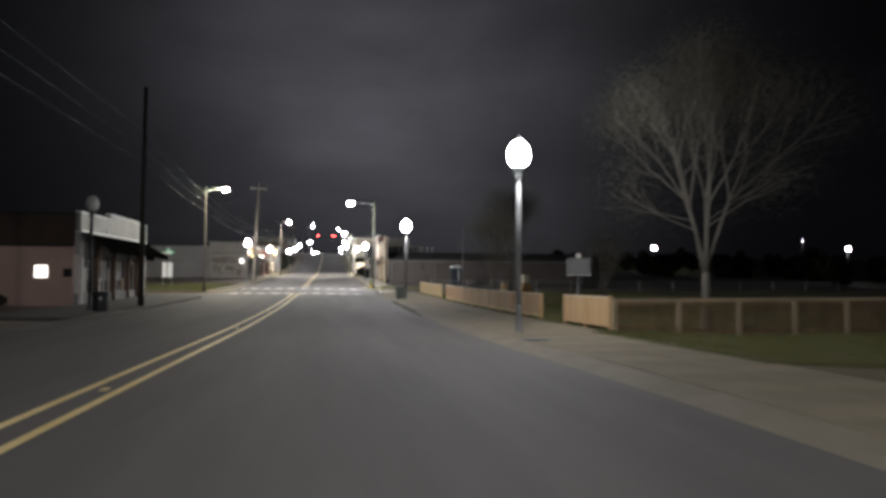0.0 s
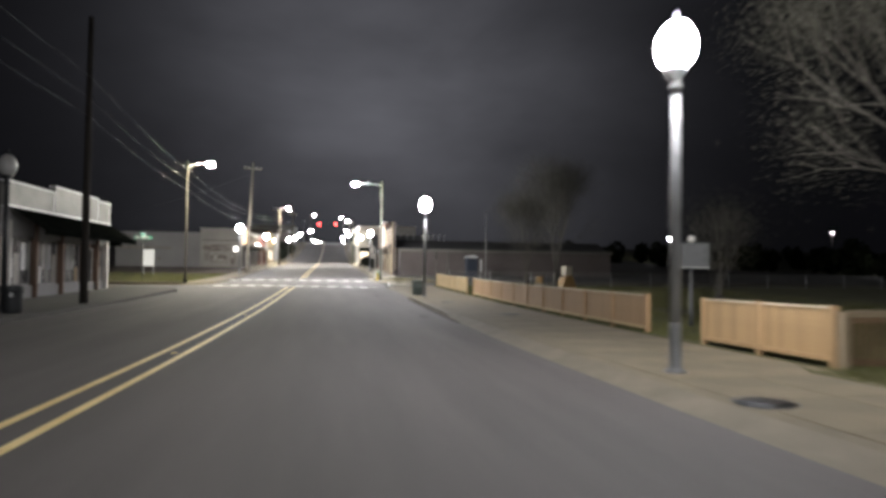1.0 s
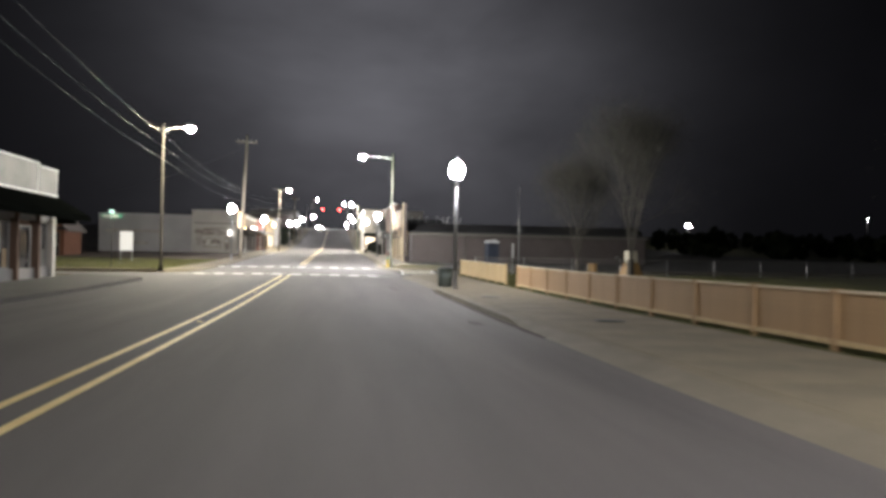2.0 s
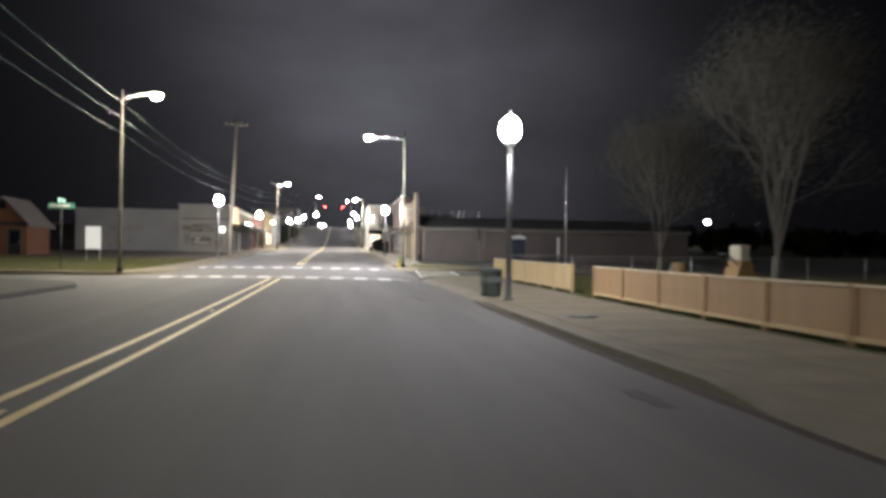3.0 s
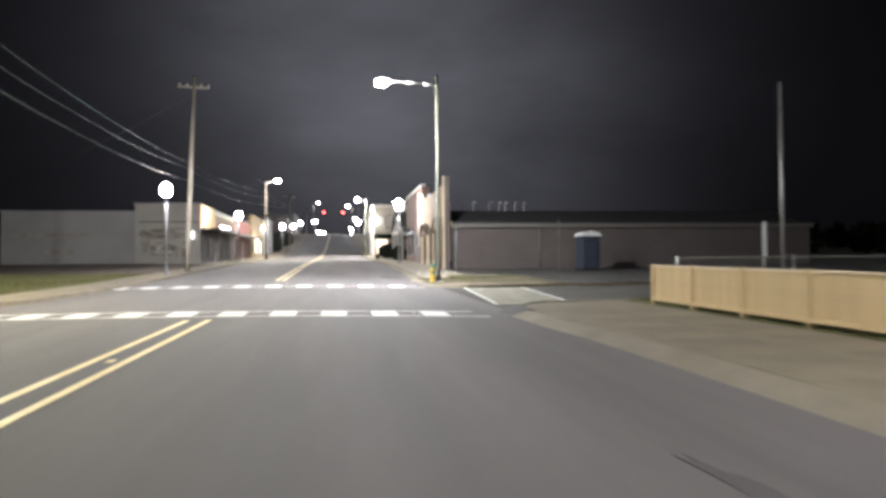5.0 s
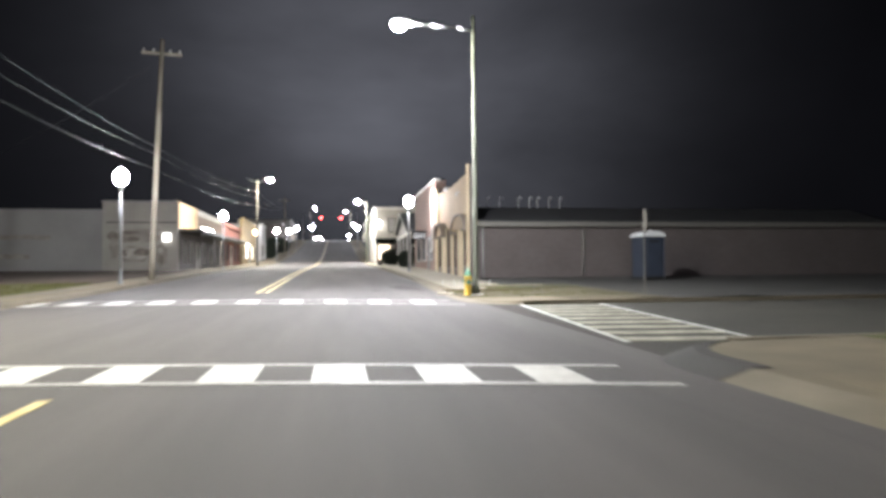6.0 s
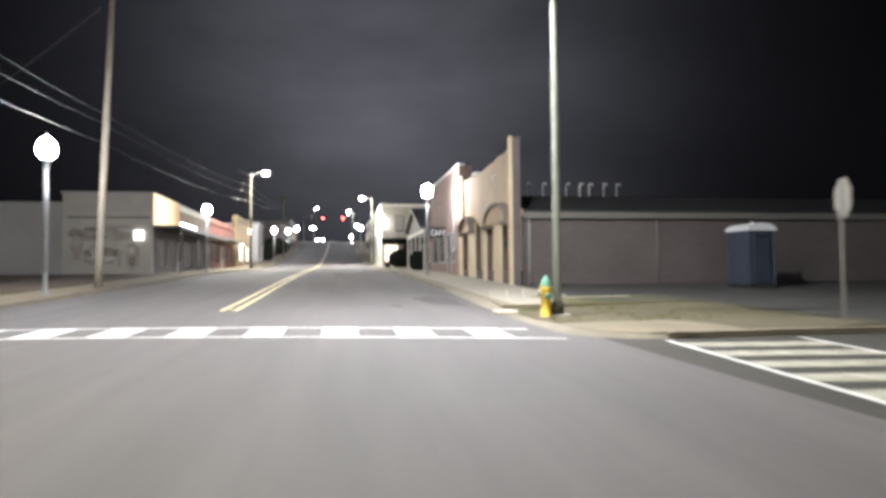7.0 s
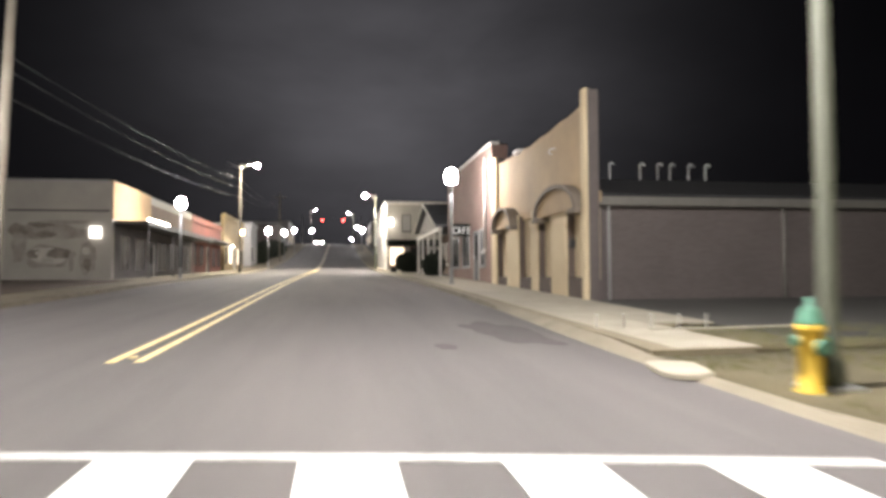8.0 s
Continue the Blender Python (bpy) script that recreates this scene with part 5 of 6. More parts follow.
# --- the shop with the white fascia (west side, before the junction)
AX, AY0, AY1 = -12.5, 30.9, 42.7
shop = building("corner_shop", "low shop with a white fascia and a dark awning", "shop")
g = R(37) + 0.05
part("wall", box(B(), -26, AY0, g - 0.4, AX - 0.35, AY1, g + 3.0), PINK_WALL, shop, "pinkish painted block side wall")
part("upper_wall", box(B(), -25.8, AY0 + 0.2, g + 3.0, AX - 0.25, AY1 - 0.2, g + 4.55), BROWN_ROOF, shop, "dark brown shingled upper wall")
part("roof", box(B(), -26.0, AY0 + 0.1, g + 4.55, AX - 0.2, AY1 - 0.1, g + 4.68), DARK_ROOF, shop)
part("eave", box(B(), -26.2, AY0 - 0.14, g + 2.94, AX - 0.36, AY0 + 0.1, g + 3.06), DARK_ROOF, shop)
for i, (y0, y1) in enumerate(((30.75, 35.2), (35.26, 40.9), (40.96, 42.8))):
    fb = B()
    top = (4.70, 4.98, 4.88)[i]
    box(fb, AX - 0.22, y0, g + 3.70 + (0.03, 0, 0.05)[i], AX + 0.02, y1, g + top, 0.012)
    fp = part("fascia_panel", fb, SIGN_WORN, shop, "weathered pale sign panel")
    # white on these strips stands in for glints off metal trim
    part("top_trim", box(B(), AX - 0.24, y0 - 0.02, g + top, AX + 0.06, y1 + 0.02, g + top + 0.05), SIGN_WHITE, fp, "edge strip painted white for its glint")
    part("bottom_trim", box(B(), AX - 0.2, y0 + 0.01, g + 3.70, AX + 0.09, y1 - 0.01, g + 3.79), SIGN_WHITE, fp, "edge strip painted white for its glint")
    part("end_strip", box(B(), AX + 0.02, y1 - 0.10, g + 3.80, AX + 0.04, y1 - 0.03, g + top), SIGN_WHITE, fp, "edge strip painted white for its glint")
aw = B()
prism(aw, [(AX - 0.02, g + 3.72), (AX + 0.02, g + 3.72), (AX + 1.45, g + 2.85), (AX + 1.45, g + 2.62), (AX + 1.41, g + 2.62), (AX + 1.41, g + 2.82)], "y", AY0 - 0.1, AY1 + 0.15)
part("awning", aw, CANVAS, shop, "dark sloping canvas awning")
aw2 = B()
prism(aw2, [(AY1, g + 3.60), (AY1 + 0.05, g + 3.60), (AY1 + 2.5, g + 2.75), (AY1 + 2.5, g + 2.58), (AY1 + 2.44, g + 2.58)], "x", AX - 4.0, AX + 0.0)
part("side_awning", aw2, CANVAS, shop, "dark canvas awning round the corner")
for y in (31.2, 33.6, 36.4, 39.2, 41.1, 42.55):
    wd = 0.30 if y > 42 else 0.18
    part("front_pier", box(B(), AX - 0.36, y - wd / 2, g - 0.3, AX + 0.03, y + wd / 2, g + 3.2), TRIM_WHITE if y > 42 or y < 32 else BROWN_STUCCO, shop, "white painted corner pier" if y > 42 else "")
part("stall_riser", box(B(), AX - 0.30, AY0 + 0.1, g - 0.3, AX - 0.12, AY1 - 0.1, g + 0.55), GREY_WALL, shop)
part("shop_header", box(B(), AX - 0.32, AY0 + 0.1, g + 2.55, AX - 0.08, AY1 - 0.1, g + 3.72), GREY_WALL, shop)
for y, w in ((32.4, 2.1), (35.0, 2.4), (37.8, 2.4), (41.85, 1.0)):
    window(shop, AX - 0.24, y, g + 0.62, w - 0.2, 1.85, "x", 1, GLASS_DIM, GREY_WALL, 1)
door(shop, AX - 0.24, 40.2, g + 0.02, 1.1, 2.25, "x", 1, GLASS_DIM, TRIM_WHITE)
shop_rng = random.Random(77)
for y0, y1 in ((31.45, 33.35), (33.95, 36.1), (36.7, 38.9), (41.4, 42.3)):
    y = y0
    while y < y1 - 0.12:
        w = min(shop_rng.uniform(0.14, 0.55), y1 - y)
        z0, z1 = shop_rng.choice(((0.62, 1.9), (0.66, 2.3), (0.9, 1.7), (0.62, 1.35), (1.2, 2.35)))
        m = shop_rng.choice((SIGN_WORN, SIGN_WHITE, MURAL_PALE, GREY_WALL, STUCCO_TAN, MURAL_DARK))
        part("window_poster", box(B(), AX - 0.222, y, g + z0, AX - 0.212, y + w, g + z1), m, shop, "pale paper panel in the shop window")
        y += w + shop_rng.uniform(0.03, 0.30)
part("lit_window", box(B(), -14.62, AY0 - 0.03, g + 1.38, -14.02, AY0 + 0.02, g + 1.98), LIT_SIGN, shop, "small brightly lit square window")
part("wall_box", cbox(B(), (-13.05, AY0 - 0.08, g + 1.62), (0.38, 0.16, 0.42), 0.02), DARK_METAL, shop, "dark electrical box")
shrub((-16.2, AY0 - 0.7, R(30) + 0.08), 0.6, 0.4, 0.55, 14, "small dark bush against the pink wall", HEDGE, 700)

# --- the long pale building with the mural (west side, after the junction)
MX, MY = -11.95, 94.5
mural = building("mural_building", "long pale block building with a painted side wall")
g = R(94.5) + 0.1
part("wall_corner", box(B(), -17.3, MY, g - 0.6, MX, 113.6, g + 5.2), WHITE_WALL, mural)
part("wall_long", box(B(), -27.9, MY + 0.05, g - 0.6, -17.3, 113.5, g + 4.55), GREY_WALL, mural, "long grey painted block wall")
part("coping", box(B(), -17.4, MY - 0.08, g + 5.2, MX - 0.1, 113.6, g + 5.30), GREY_WALL, mural)
part("coping", box(B(), -27.98, MY - 0.04, g + 4.55, -17.4, 113.5, g + 4.63), GREY_WALL, mural)
part("cable_run", box(B(), -17.0, MY - 0.03, g + 3.62, MX - 0.1, MY - 0.004, g + 3.70), DARK_METAL, mural)
for i, (cx, cz, rx, rz, m) in enumerate(((-15.1, 2.62, 1.75, 0.42, MURAL_DARK), (-14.0, 2.48, 0.95, 0.30, MURAL_DARK), (-16.5, 2.55, 0.42, 0.40, MURAL_DEEP), (-15.43, 2.92, 0.62, 0.16, MURAL_DEEP),
                                         (-15.15, 2.40, 0.45, 0.17, MURAL_DEEP), (-16.45, 1.75, 0.36, 0.80, MURAL_DARK), (-15.1, 1.22, 1.30, 0.56, MURAL_DARK), (-15.0, 1.30, 1.08, 0.42, MURAL_PALE),
                                         (-15.72, 1.38, 0.34, 0.22, MURAL_DEEP), (-15.40, 1.42, 0.26, 0.15, MURAL_PALE), (-14.5, 1.42, 0.62, 0.26, MURAL_DEEP), (-13.1, 1.12, 0.44, 0.84, MURAL_DARK),
                                         (-13.2, 1.55, 0.20, 0.22, MURAL_PALE), (-13.12, 0.82, 0.22, 0.32, MURAL_DEEP), (-13.9, 1.0, 0.12, 0.55, MURAL_DARK), (-14.3, 3.05, 1.2, 0.10, MURAL_DARK))):
    mb = B()
    outline = []
    for k in range(28):
        a = 2 * math.pi * k / 28
        r = 1 + 0.38 * noise.noise(Vector((math.cos(a) * 1.7 + i * 5, math.sin(a) * 1.7, i)))
        outline.append((cx + rx * r * math.cos(a), g + cz + rz * r * math.sin(a)))
    prism(mb, outline, "y", MY - 0.006 - 0.004 * i, MY + 0.01)
    part("painted_shape", mb, m, mural, "faded painted shape of the mural")
for x0, x1, z0, z1 in ((-27.2, -20.9, 2.40, 2.72), (-24.9, -22.3, 0.95, 1.30)):
    band = B()
    top = [(x0 + (x1 - x0) * k / 20, g + z1 + 0.10 * noise.noise(Vector((k * 0.35, z1, 3)))) for k in range(21)]
    low = [(x0 + (x1 - x0) * k / 20, g + z0 + 0.12 * noise.noise(Vector((k * 0.35, z0, 8)))) for k in range(20, -1, -1)]
    prism(band, top + low, "y", MY + 0.044, MY + 0.06)
    part("painted_band", band, MURAL_DARK, mural, "faded dark painted band")
part("sign_box", cbox(B(), (-12.72, MY - 0.12, g + 2.52), (0.56, 0.16, 0.60), 0.02), LIT_SIGN, mural, "small lit square sign")
# ochre near the lamp, brown beyond: the light's fading is put into the colours
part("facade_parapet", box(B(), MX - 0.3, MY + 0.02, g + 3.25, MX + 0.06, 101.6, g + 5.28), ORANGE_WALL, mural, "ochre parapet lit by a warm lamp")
part("facade_parapet", box(B(), MX - 0.3, 101.6, g + 3.25, MX + 0.03, 113.5, g + 4.75), BROWN_STUCCO, mural, "lower parapet, browner for the fading warm light")
part("canopy", box(B(), MX, MY + 0.3, g + 2.98, MX + 1.7, 113.3, g + 3.16, 0.02), DARK_METAL, mural, "flat dark canopy over the pavement")
part("canopy_edge", box(B(), MX + 1.68, MY + 0.2, g + 2.92, MX + 1.76, 113.4, g + 3.22), DARK_METAL, mural)
part("tube_lamp", box(B(), MX + 1.66, 94.9, g + 3.23, MX + 1.76, 99.3, g + 3.29), LIT_TUBE, mural, "long white tube lamp on the canopy")
part("wall_lamp", box(B(), MX + 0.30, 98.2, g + 3.20, MX + 0.46, 98.5, g + 3.32), WARM_BULB, mural, "warm floodlight washing the parapet")
part("shop_front", box(B(), MX - 0.05, MY + 0.4, g - 0.3, MX + 0.02, 113.4, g + 3.0), FRONT_GREY, mural, "dark shop front under the canopy")
for y, w in ((96.6, 1.6), (99.4, 1.9), (104.4, 2.2), (107.6, 2.2), (111.2, 2.0)):
    window(mural, MX + 0.02, y, g + 0.55, w, 1.9, "x", 1, GLASS_DIM, FRONT_GREY, 1)
door(mural, MX + 0.02, 101.8, g + 0.05, 1.0, 2.2, "x", 1)
for y in (95.6, 101.0, 107.0, 112.6):
    part("canopy_post", tube(B(), (MX + 1.55, y, g - 0.1), (MX + 1.55, y, g + 3.0), 0.04, 0.04, 8), FRONT_GREY, mural)

# --- red and yellow shops up the west side
def row_shop(name, label, x_face, out, y0, y1, height, wall, trim, depth=14, storeys=1, lit=False, canopy=None, side=None):
    b = building(name, label, "shop")
    gz = R((y0 + y1) / 2) + 0.1
    xb = x_face - out * depth
    lo, hi = min(x_face, xb), max(x_face, xb)
    if side:
        part("side_wall", box(B(), min(x_face - out * 0.3, xb), y0, gz - 1.5, max(x_face - out * 0.3, xb), y1, gz + height - 1.2), side, b, "dark side wall")
        lo, hi = min(x_face, x_face - out * 0.3), max(x_face, x_face - out * 0.3)
    part("wall", box(B(), lo, y0, gz - 1.5, hi, y1, gz + height), wall, b)
    lo, hi = min(x_face, xb), max(x_face, xb)
    top_z = gz + height - (1.2 if side else 0.0)
    part("roof", box(B(), lo + 0.32, y0 + 0.3, top_z, hi - 0.32, y1 - 0.3, top_z + 0.06), DARK_ROOF, b)
    part("cornice", box(B(), x_face - 0.1, y0 + 0.02, gz + height - 0.35, x_face + out * 0.14 if out > 0 else x_face + 0.1, y1 - 0.02, gz + height + 0.12) if out > 0 else box(B(), x_face - 0.14, y0 + 0.02, gz + height - 0.35, x_face + 0.1, y1 - 0.02, gz + height + 0.12), trim, b)
    n = max(2, int((y1 - y0) / 2.8))
    for i in range(n):
        y = y0 + (y1 - y0) * (i + 0.5) / n
        if i == n // 2:
            door(b, x_face, y, gz + 0.05, 1.0, 2.2, "x", out)
        else:
            window(b, x_face, y, gz + 0.6, (y1 - y0) / n * 0.66, 1.8, "x", out, SHOP_LIGHT if lit and i % 2 else GLASS_DIM, trim, 1)
    for s in range(1, storeys):
        for i in range(n):
            y = y0 + (y1 - y0) * (i + 0.5) / n
            window(b, x_face, y, gz + 3.3 * s + 0.9, 0.9, 1.5, "x", out, GLASS_DARK, trim, 1)
    if canopy:
        a0, a1 = (x_face, x_face + 1.4) if out > 0 else (x_face - 1.4, x_face)
        part("canopy", box(B(), a0, y0 + 0.3, gz + 2.75, a1, y1 - 0.3, gz + 2.92, 0.02), canopy, b)
    return b


row_shop("red_shop", "low red painted brick shop", -12.1, 1, 114.0, 128.0, 4.6, RED_WALL, RED_WALL, canopy=DARK_METAL)
yb = row_shop("yellow_shop", "yellow stucco shop with lit windows", -11.9, 1, 128.4, 142.6, 5.7, YELLOW_WALL, YELLOW_WALL, lit=True, side=BRICK_BROWN)
part("wall_lamp", cbox(B(), (-11.72, 140.4, R(137) + 4.6), (0.3, 0.5, 0.5), 0.04), WARM_BULB, yb, "orange wall lamp")
part("strip_lamp", box(B(), -11.76, 129.0, R(137) + 2.55, -11.56, 133.0, R(137) + 2.65), LIT_TUBE, yb)
row_shop("pale_shop", "narrow pale shop with a tall front", -11.6, 1, 147.0, 154.0, 5.6, GREY_WALL, GREY_WALL)
row_shop("brick_shop", "dark brick shop up the hill", -12.4, 1, 196.0, 214.0, 5.0, BRICK_BROWN, GREY_WALL)
row_shop("grey_shop", "grey block shop up the hill", -12.6, 1, 226.0, 246.0, 5.5, GREY_WALL, GREY_WALL, storeys=1, lit=True)
row_shop("brick_shop", "red brick shop up the hill", 7.4, -1, 152.0, 170.0, 5.5, BRICK_RED, GREY_WALL, lit=True)
row_shop("grey_shop", "grey two-storey shop up the hill", 7.6, -1, 174.0, 196.0, 7.2, GREY_WALL, TRIM_WHITE, storeys=2)
row_shop("brick_shop", "dark brick shop up the hill", 7.6, -1, 214.0, 240.0, 5.2, BRICK_BROWN, GREY_WALL, lit=True)

# --- small house with an orange front beyond the lawn
hs = building("small_house", "small orange-brown house with a gabled roof", "house")
g = R(78) + 0.1
# orange of the boards stands in for warm lamplight on the front
WARM_BOARDS = mat("warm_lit_boarding", (0.15, 0.06, 0.03), 0.8, scale=1.0, vary=0.3, fine=15, bump=0.3, second=(0.10, 0.04, 0.02))
part("wall", box(B(), -28.2, 76, g - 0.4, -24.7, 80.2, g + 2.65), WARM_BOARDS, hs, "boarded front, coloured orange as by warm lamplight")
part("wall", box(B(), -36, 77.2, g - 0.4, -28.2, 80.2, g + 2.4), RED_WALL, hs, "low dark red side wing")
gab = B()
prism(gab, [(-28.2, g + 2.65), (-24.7, g + 2.65), (-26.45, g + 4.55)], "y", 76, 80.2)
part("gable", gab, WARM_BOARDS, hs, "boarded gable, coloured orange as by warm lamplight")
for sx in (-1, 1):
    pitch = B()
    prism(pitch, [(-26.45, g + 4.58), (-26.45 + sx * 2.15, g + 2.25), (-26.45 + sx * 2.15, g + 2.37), (-26.45, g + 4.72)], "y", 75.7, 80.5)
    part("roof_slope", pitch, BRICK_BROWN, hs, "dark brown roof slope")
part("wing_roof", box(B(), -36.2, 77.0, g + 2.4, -28.2, 80.4, g + 2.58, 0.03), BRICK_BROWN, hs, "flat dark roof of the side wing")
part("porch_beam", box(B(), -28.3, 75.86, g + 2.40, -24.6, 75.995, g + 2.66), DARK_METAL, hs, "dark beam under the gable")
window(hs, -27.3, 76, g + 0.9, 1.1, 1.1, "y", -1, GLASS_DARK, DARK_METAL, 1)
door(hs, -25.6, 76, g + 0.05, 0.95, 2.05, "y", -1, DARK_METAL, BRICK_BROWN)

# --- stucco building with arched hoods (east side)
DARK_TRIM = mat("dark_brown_plinth_and_shade", (0.105, 0.078, 0.066), 0.85, scale=1.5, vary=0.3, fine=25, bump=0.2)
HOOD = mat("weathered_hood", (0.20, 0.165, 0.13), 0.85, scale=1.2, vary=0.3, fine=30, bump=0.3, second=(0.12, 0.10, 0.08))
FX, FY0, FY1 = 6.55, 74.5, 85.35
fac = building("stucco_building", "cream stucco shop front with blank piers and arched hoods", "shop")
g = R(76) + 0.03
part("back_wall", box(B(), FX + 0.45, FY0 + 0.5, g - 0.5, 32, FY1, g + 2.75), BRICK_BROWN, fac, "dark brown brick side wall")
part("wall", box(B(), FX + 0.06, FY0 + 0.2, g + 3.0, FX + 0.29, FY1 - 0.1, g + 5.05), STUCCO_TAN, fac, "blotched tan stucco parapet")
tp = B()
outline = [(FY0 + 0.25, g + 5.0), (FY1 - 0.1, g + 5.0)] + [(FY1 - 0.1 - (FY1 - FY0 - 0.35) * k / 16, g + 5.32 + 0.16 * (abs(k - 8) / 8.0) ** 1.5 + 0.03 * math.sin(k * 2.1)) for k in range(17)]
prism(tp, outline, "x", FX + 0.05, FX + 0.29)
part("parapet_top", tp, STUCCO_TAN, fac)
for y0, y1, h in ((FY0 - 0.15, FY0 + 0.16, 5.82), (FY1 - 0.80, FY1, 5.75)):
    pr = B()
    box(pr, FX - 0.11, y0, g - 0.4, FX + 0.0, y1, g + h, 0.02)
    part("end_pier", pr, STUCCO, fac, "pale full-height stucco pier")
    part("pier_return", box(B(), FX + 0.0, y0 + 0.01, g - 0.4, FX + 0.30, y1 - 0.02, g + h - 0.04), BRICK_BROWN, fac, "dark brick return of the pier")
# broad blank piers with pale recessed panels between them, each recess closed by a dark plinth at its foot
PIERS = ((76.0, 77.44), (78.80, 79.60), (81.20, 82.93))
for y0, y1 in PIERS:
    part("pilaster", box(B(), FX - 0.06, y0, g - 0.4, FX + 0.5, y1, g + 2.95, 0.02), STUCCO, fac)
edges = [FY0 + 0.16] + [v for q in PIERS for v in q] + [FY1 - 0.80]
for y0, y1 in zip(edges[::2], edges[1::2]):
    part("recess_panel", box(B(), FX + 0.20, y0 + 0.002, g + 0.6, FX + 0.44, y1 - 0.002, g + 2.95), STUCCO, fac, "pale panel set back between the piers")
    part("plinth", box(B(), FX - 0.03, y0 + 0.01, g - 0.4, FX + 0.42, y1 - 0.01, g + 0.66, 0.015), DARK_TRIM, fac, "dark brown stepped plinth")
    # shade on the pier's south face, put into a dark strip
    part("reveal", box(B(), FX - 0.02, y1 - 0.03, g + 0.66, FX + 0.20, y1 - 0.003, g + 2.9), DARK_TRIM, fac, "reveal of the pier, painted dark for its shade")
part("lintel", box(B(), FX + 0.10, FY0 + 0.16, g + 2.75, FX + 0.5, FY1 - 0.80, g + 3.05, 0.015), STUCCO_TAN, fac)
for yc, half, rise_h, deep in ((76.75, 1.95, 0.86, 0.26), (82.9, 1.6, 0.80, 0.36)):
    hd = B()
    outer = [(yc - half * math.cos(math.pi * k / 18), g + 2.60 + rise_h * math.sin(math.pi * k / 18)) for k in range(19)]
    inner = [(yc - (half - 0.14) * math.cos(math.pi * k / 18), g + 2.60 + (rise_h - 0.14) * math.sin(math.pi * k / 18)) for k in range(19)]
    ring_o = [[hd.verts.new((x, u, z)) for u, z in outer] for x in (FX - deep, FX + 0.2)]
    ring_i = [[hd.verts.new((x, u, z)) for u, z in inner] for x in (FX - deep, FX + 0.2)]
    for k in range(18):
        hd.faces.new((ring_o[0][k], ring_o[0][k + 1], ring_o[1][k + 1], ring_o[1][k]))
        hd.faces.new((ring_i[0][k], ring_i[1][k], ring_i[1][k + 1], ring_i[0][k + 1]))
        hd.faces.new((ring_o[0][k], ring_i[0][k], ring_i[0][k + 1], ring_o[0][k + 1]))
    for k in (0, 18):
        hd.faces.new((ring_o[0][k], ring_o[1][k], ring_i[1][k], ring_i[0][k]))
    part("arched_hood", hd, HOOD, fac, "weathered brown arched hood moulding")
    ff = B()
    prism(ff, inner, "x", FX - 0.16, FX + 0.13)
    part("arch_panel", ff, STUCCO_TAN, fac)
    for s0 in (yc - half, yc + half - 0.5):
        part("hood_foot", box(B(), FX - deep - 0.03, s0 - 0.06, g + 2.44, FX + 0.12, s0 + 0.56, g + 2.60, 0.02), HOOD, fac, "projecting foot of the arched hood")
part("meter_box", cbox(B(), (FX + 0.10, 75.90, g + 1.65), (0.16, 0.10, 0.24), 0.01), DARK_METAL, fac, "small dark meter box")
part("parapet_cap", cbox(B(), (FX + 0.10, 81.4, g + 5.36), (0.42, 0.55, 0.16), 0.02), TRIM_WHITE, fac, "small pale cap on the parapet")
part("wall_hook", pipe(B(), [(FX + 0.06, 77.2, g + 4.70), (FX - 0.14, 77.2, g + 4.66), (FX - 0.16, 77.2, g + 4.54), (FX - 0.06, 77.2, g + 4.50)], 0.022, 8), TRIM_WHITE, fac, "bent pale conduit end")
part("gutter", box(B(), FX + 0.5, FY0 + 0.30, g + 2.66, 32.2, FY0 + 0.50, g + 2.92, 0.02), DULL_METAL, fac, "dull pale gutter along the roof edge")
part("roof_edge", box(B(), FX + 0.5, FY0 + 0.36, g + 2.92, 32.2, FY0 + 0.62, g + 3.0), DARK_ROOF, fac)
rb = B()
prism(rb, [(FY0 + 0.45, g + 2.78), (FY1, g + 2.78), (FY1, g + 3.9), (FY0 + 4.6, g + 4.05)], "x", FX + 0.52, 32)
part("roof", rb, DARK_ROOF, fac, "low dark roof")
for x in (7.35, 12.75):
    part("downpipe", pipe(B(), [(x, FY0 + 0.40, g + 2.72), (x, FY0 + 0.42, g + 2.5), (x, FY0 + 0.42, g - 0.05)], 0.05, 8), GREY_WALL if x < 8 else DULL_METAL, fac, "dull pale downpipe")
for x in (7.86, 8.67, 9.43, 10.57, 11.24, 11.72, 12.44, 13.11):
    vp = B()
    pipe(vp, [(x, 79.6, g + 3.9), (x, 79.6, g + 4.62)], 0.027, 8)
    hook = [(x + 0.09 - 0.09 * math.cos(math.pi * k / 6), 79.6, g + 4.62 + 0.10 * math.sin(math.pi * k / 6)) for k in range(7)]
    pipe(vp, hook, 0.027, 8)
    part("vent_pipe", vp, SIGN_WHITE, fac, "white gooseneck roof vent")
# --- brick cafe
cf = building("brick_cafe", "red brick cafe with a blade sign and a pale coping", "cafe")
g = R(90) + 0.1
CX0, CY0, CY1 = 6.48, 85.4, 97.0
part("wall", box(B(), CX0, CY0, g - 0.6, 7.2, CY1, g + 6.0), BRICK_RED, cf)
part("rear_wall", box(B(), 7.2, CY0 + 0.1, g - 0.6, 24, CY1, g + 2.9), BRICK_BROWN, cf)
part("coping", box(B(), CX0 - 0.06, CY0 - 0.04, g + 6.0, CX0 + 0.35, CY1 + 0.04, g + 6.12), TRIM_WHITE, cf)
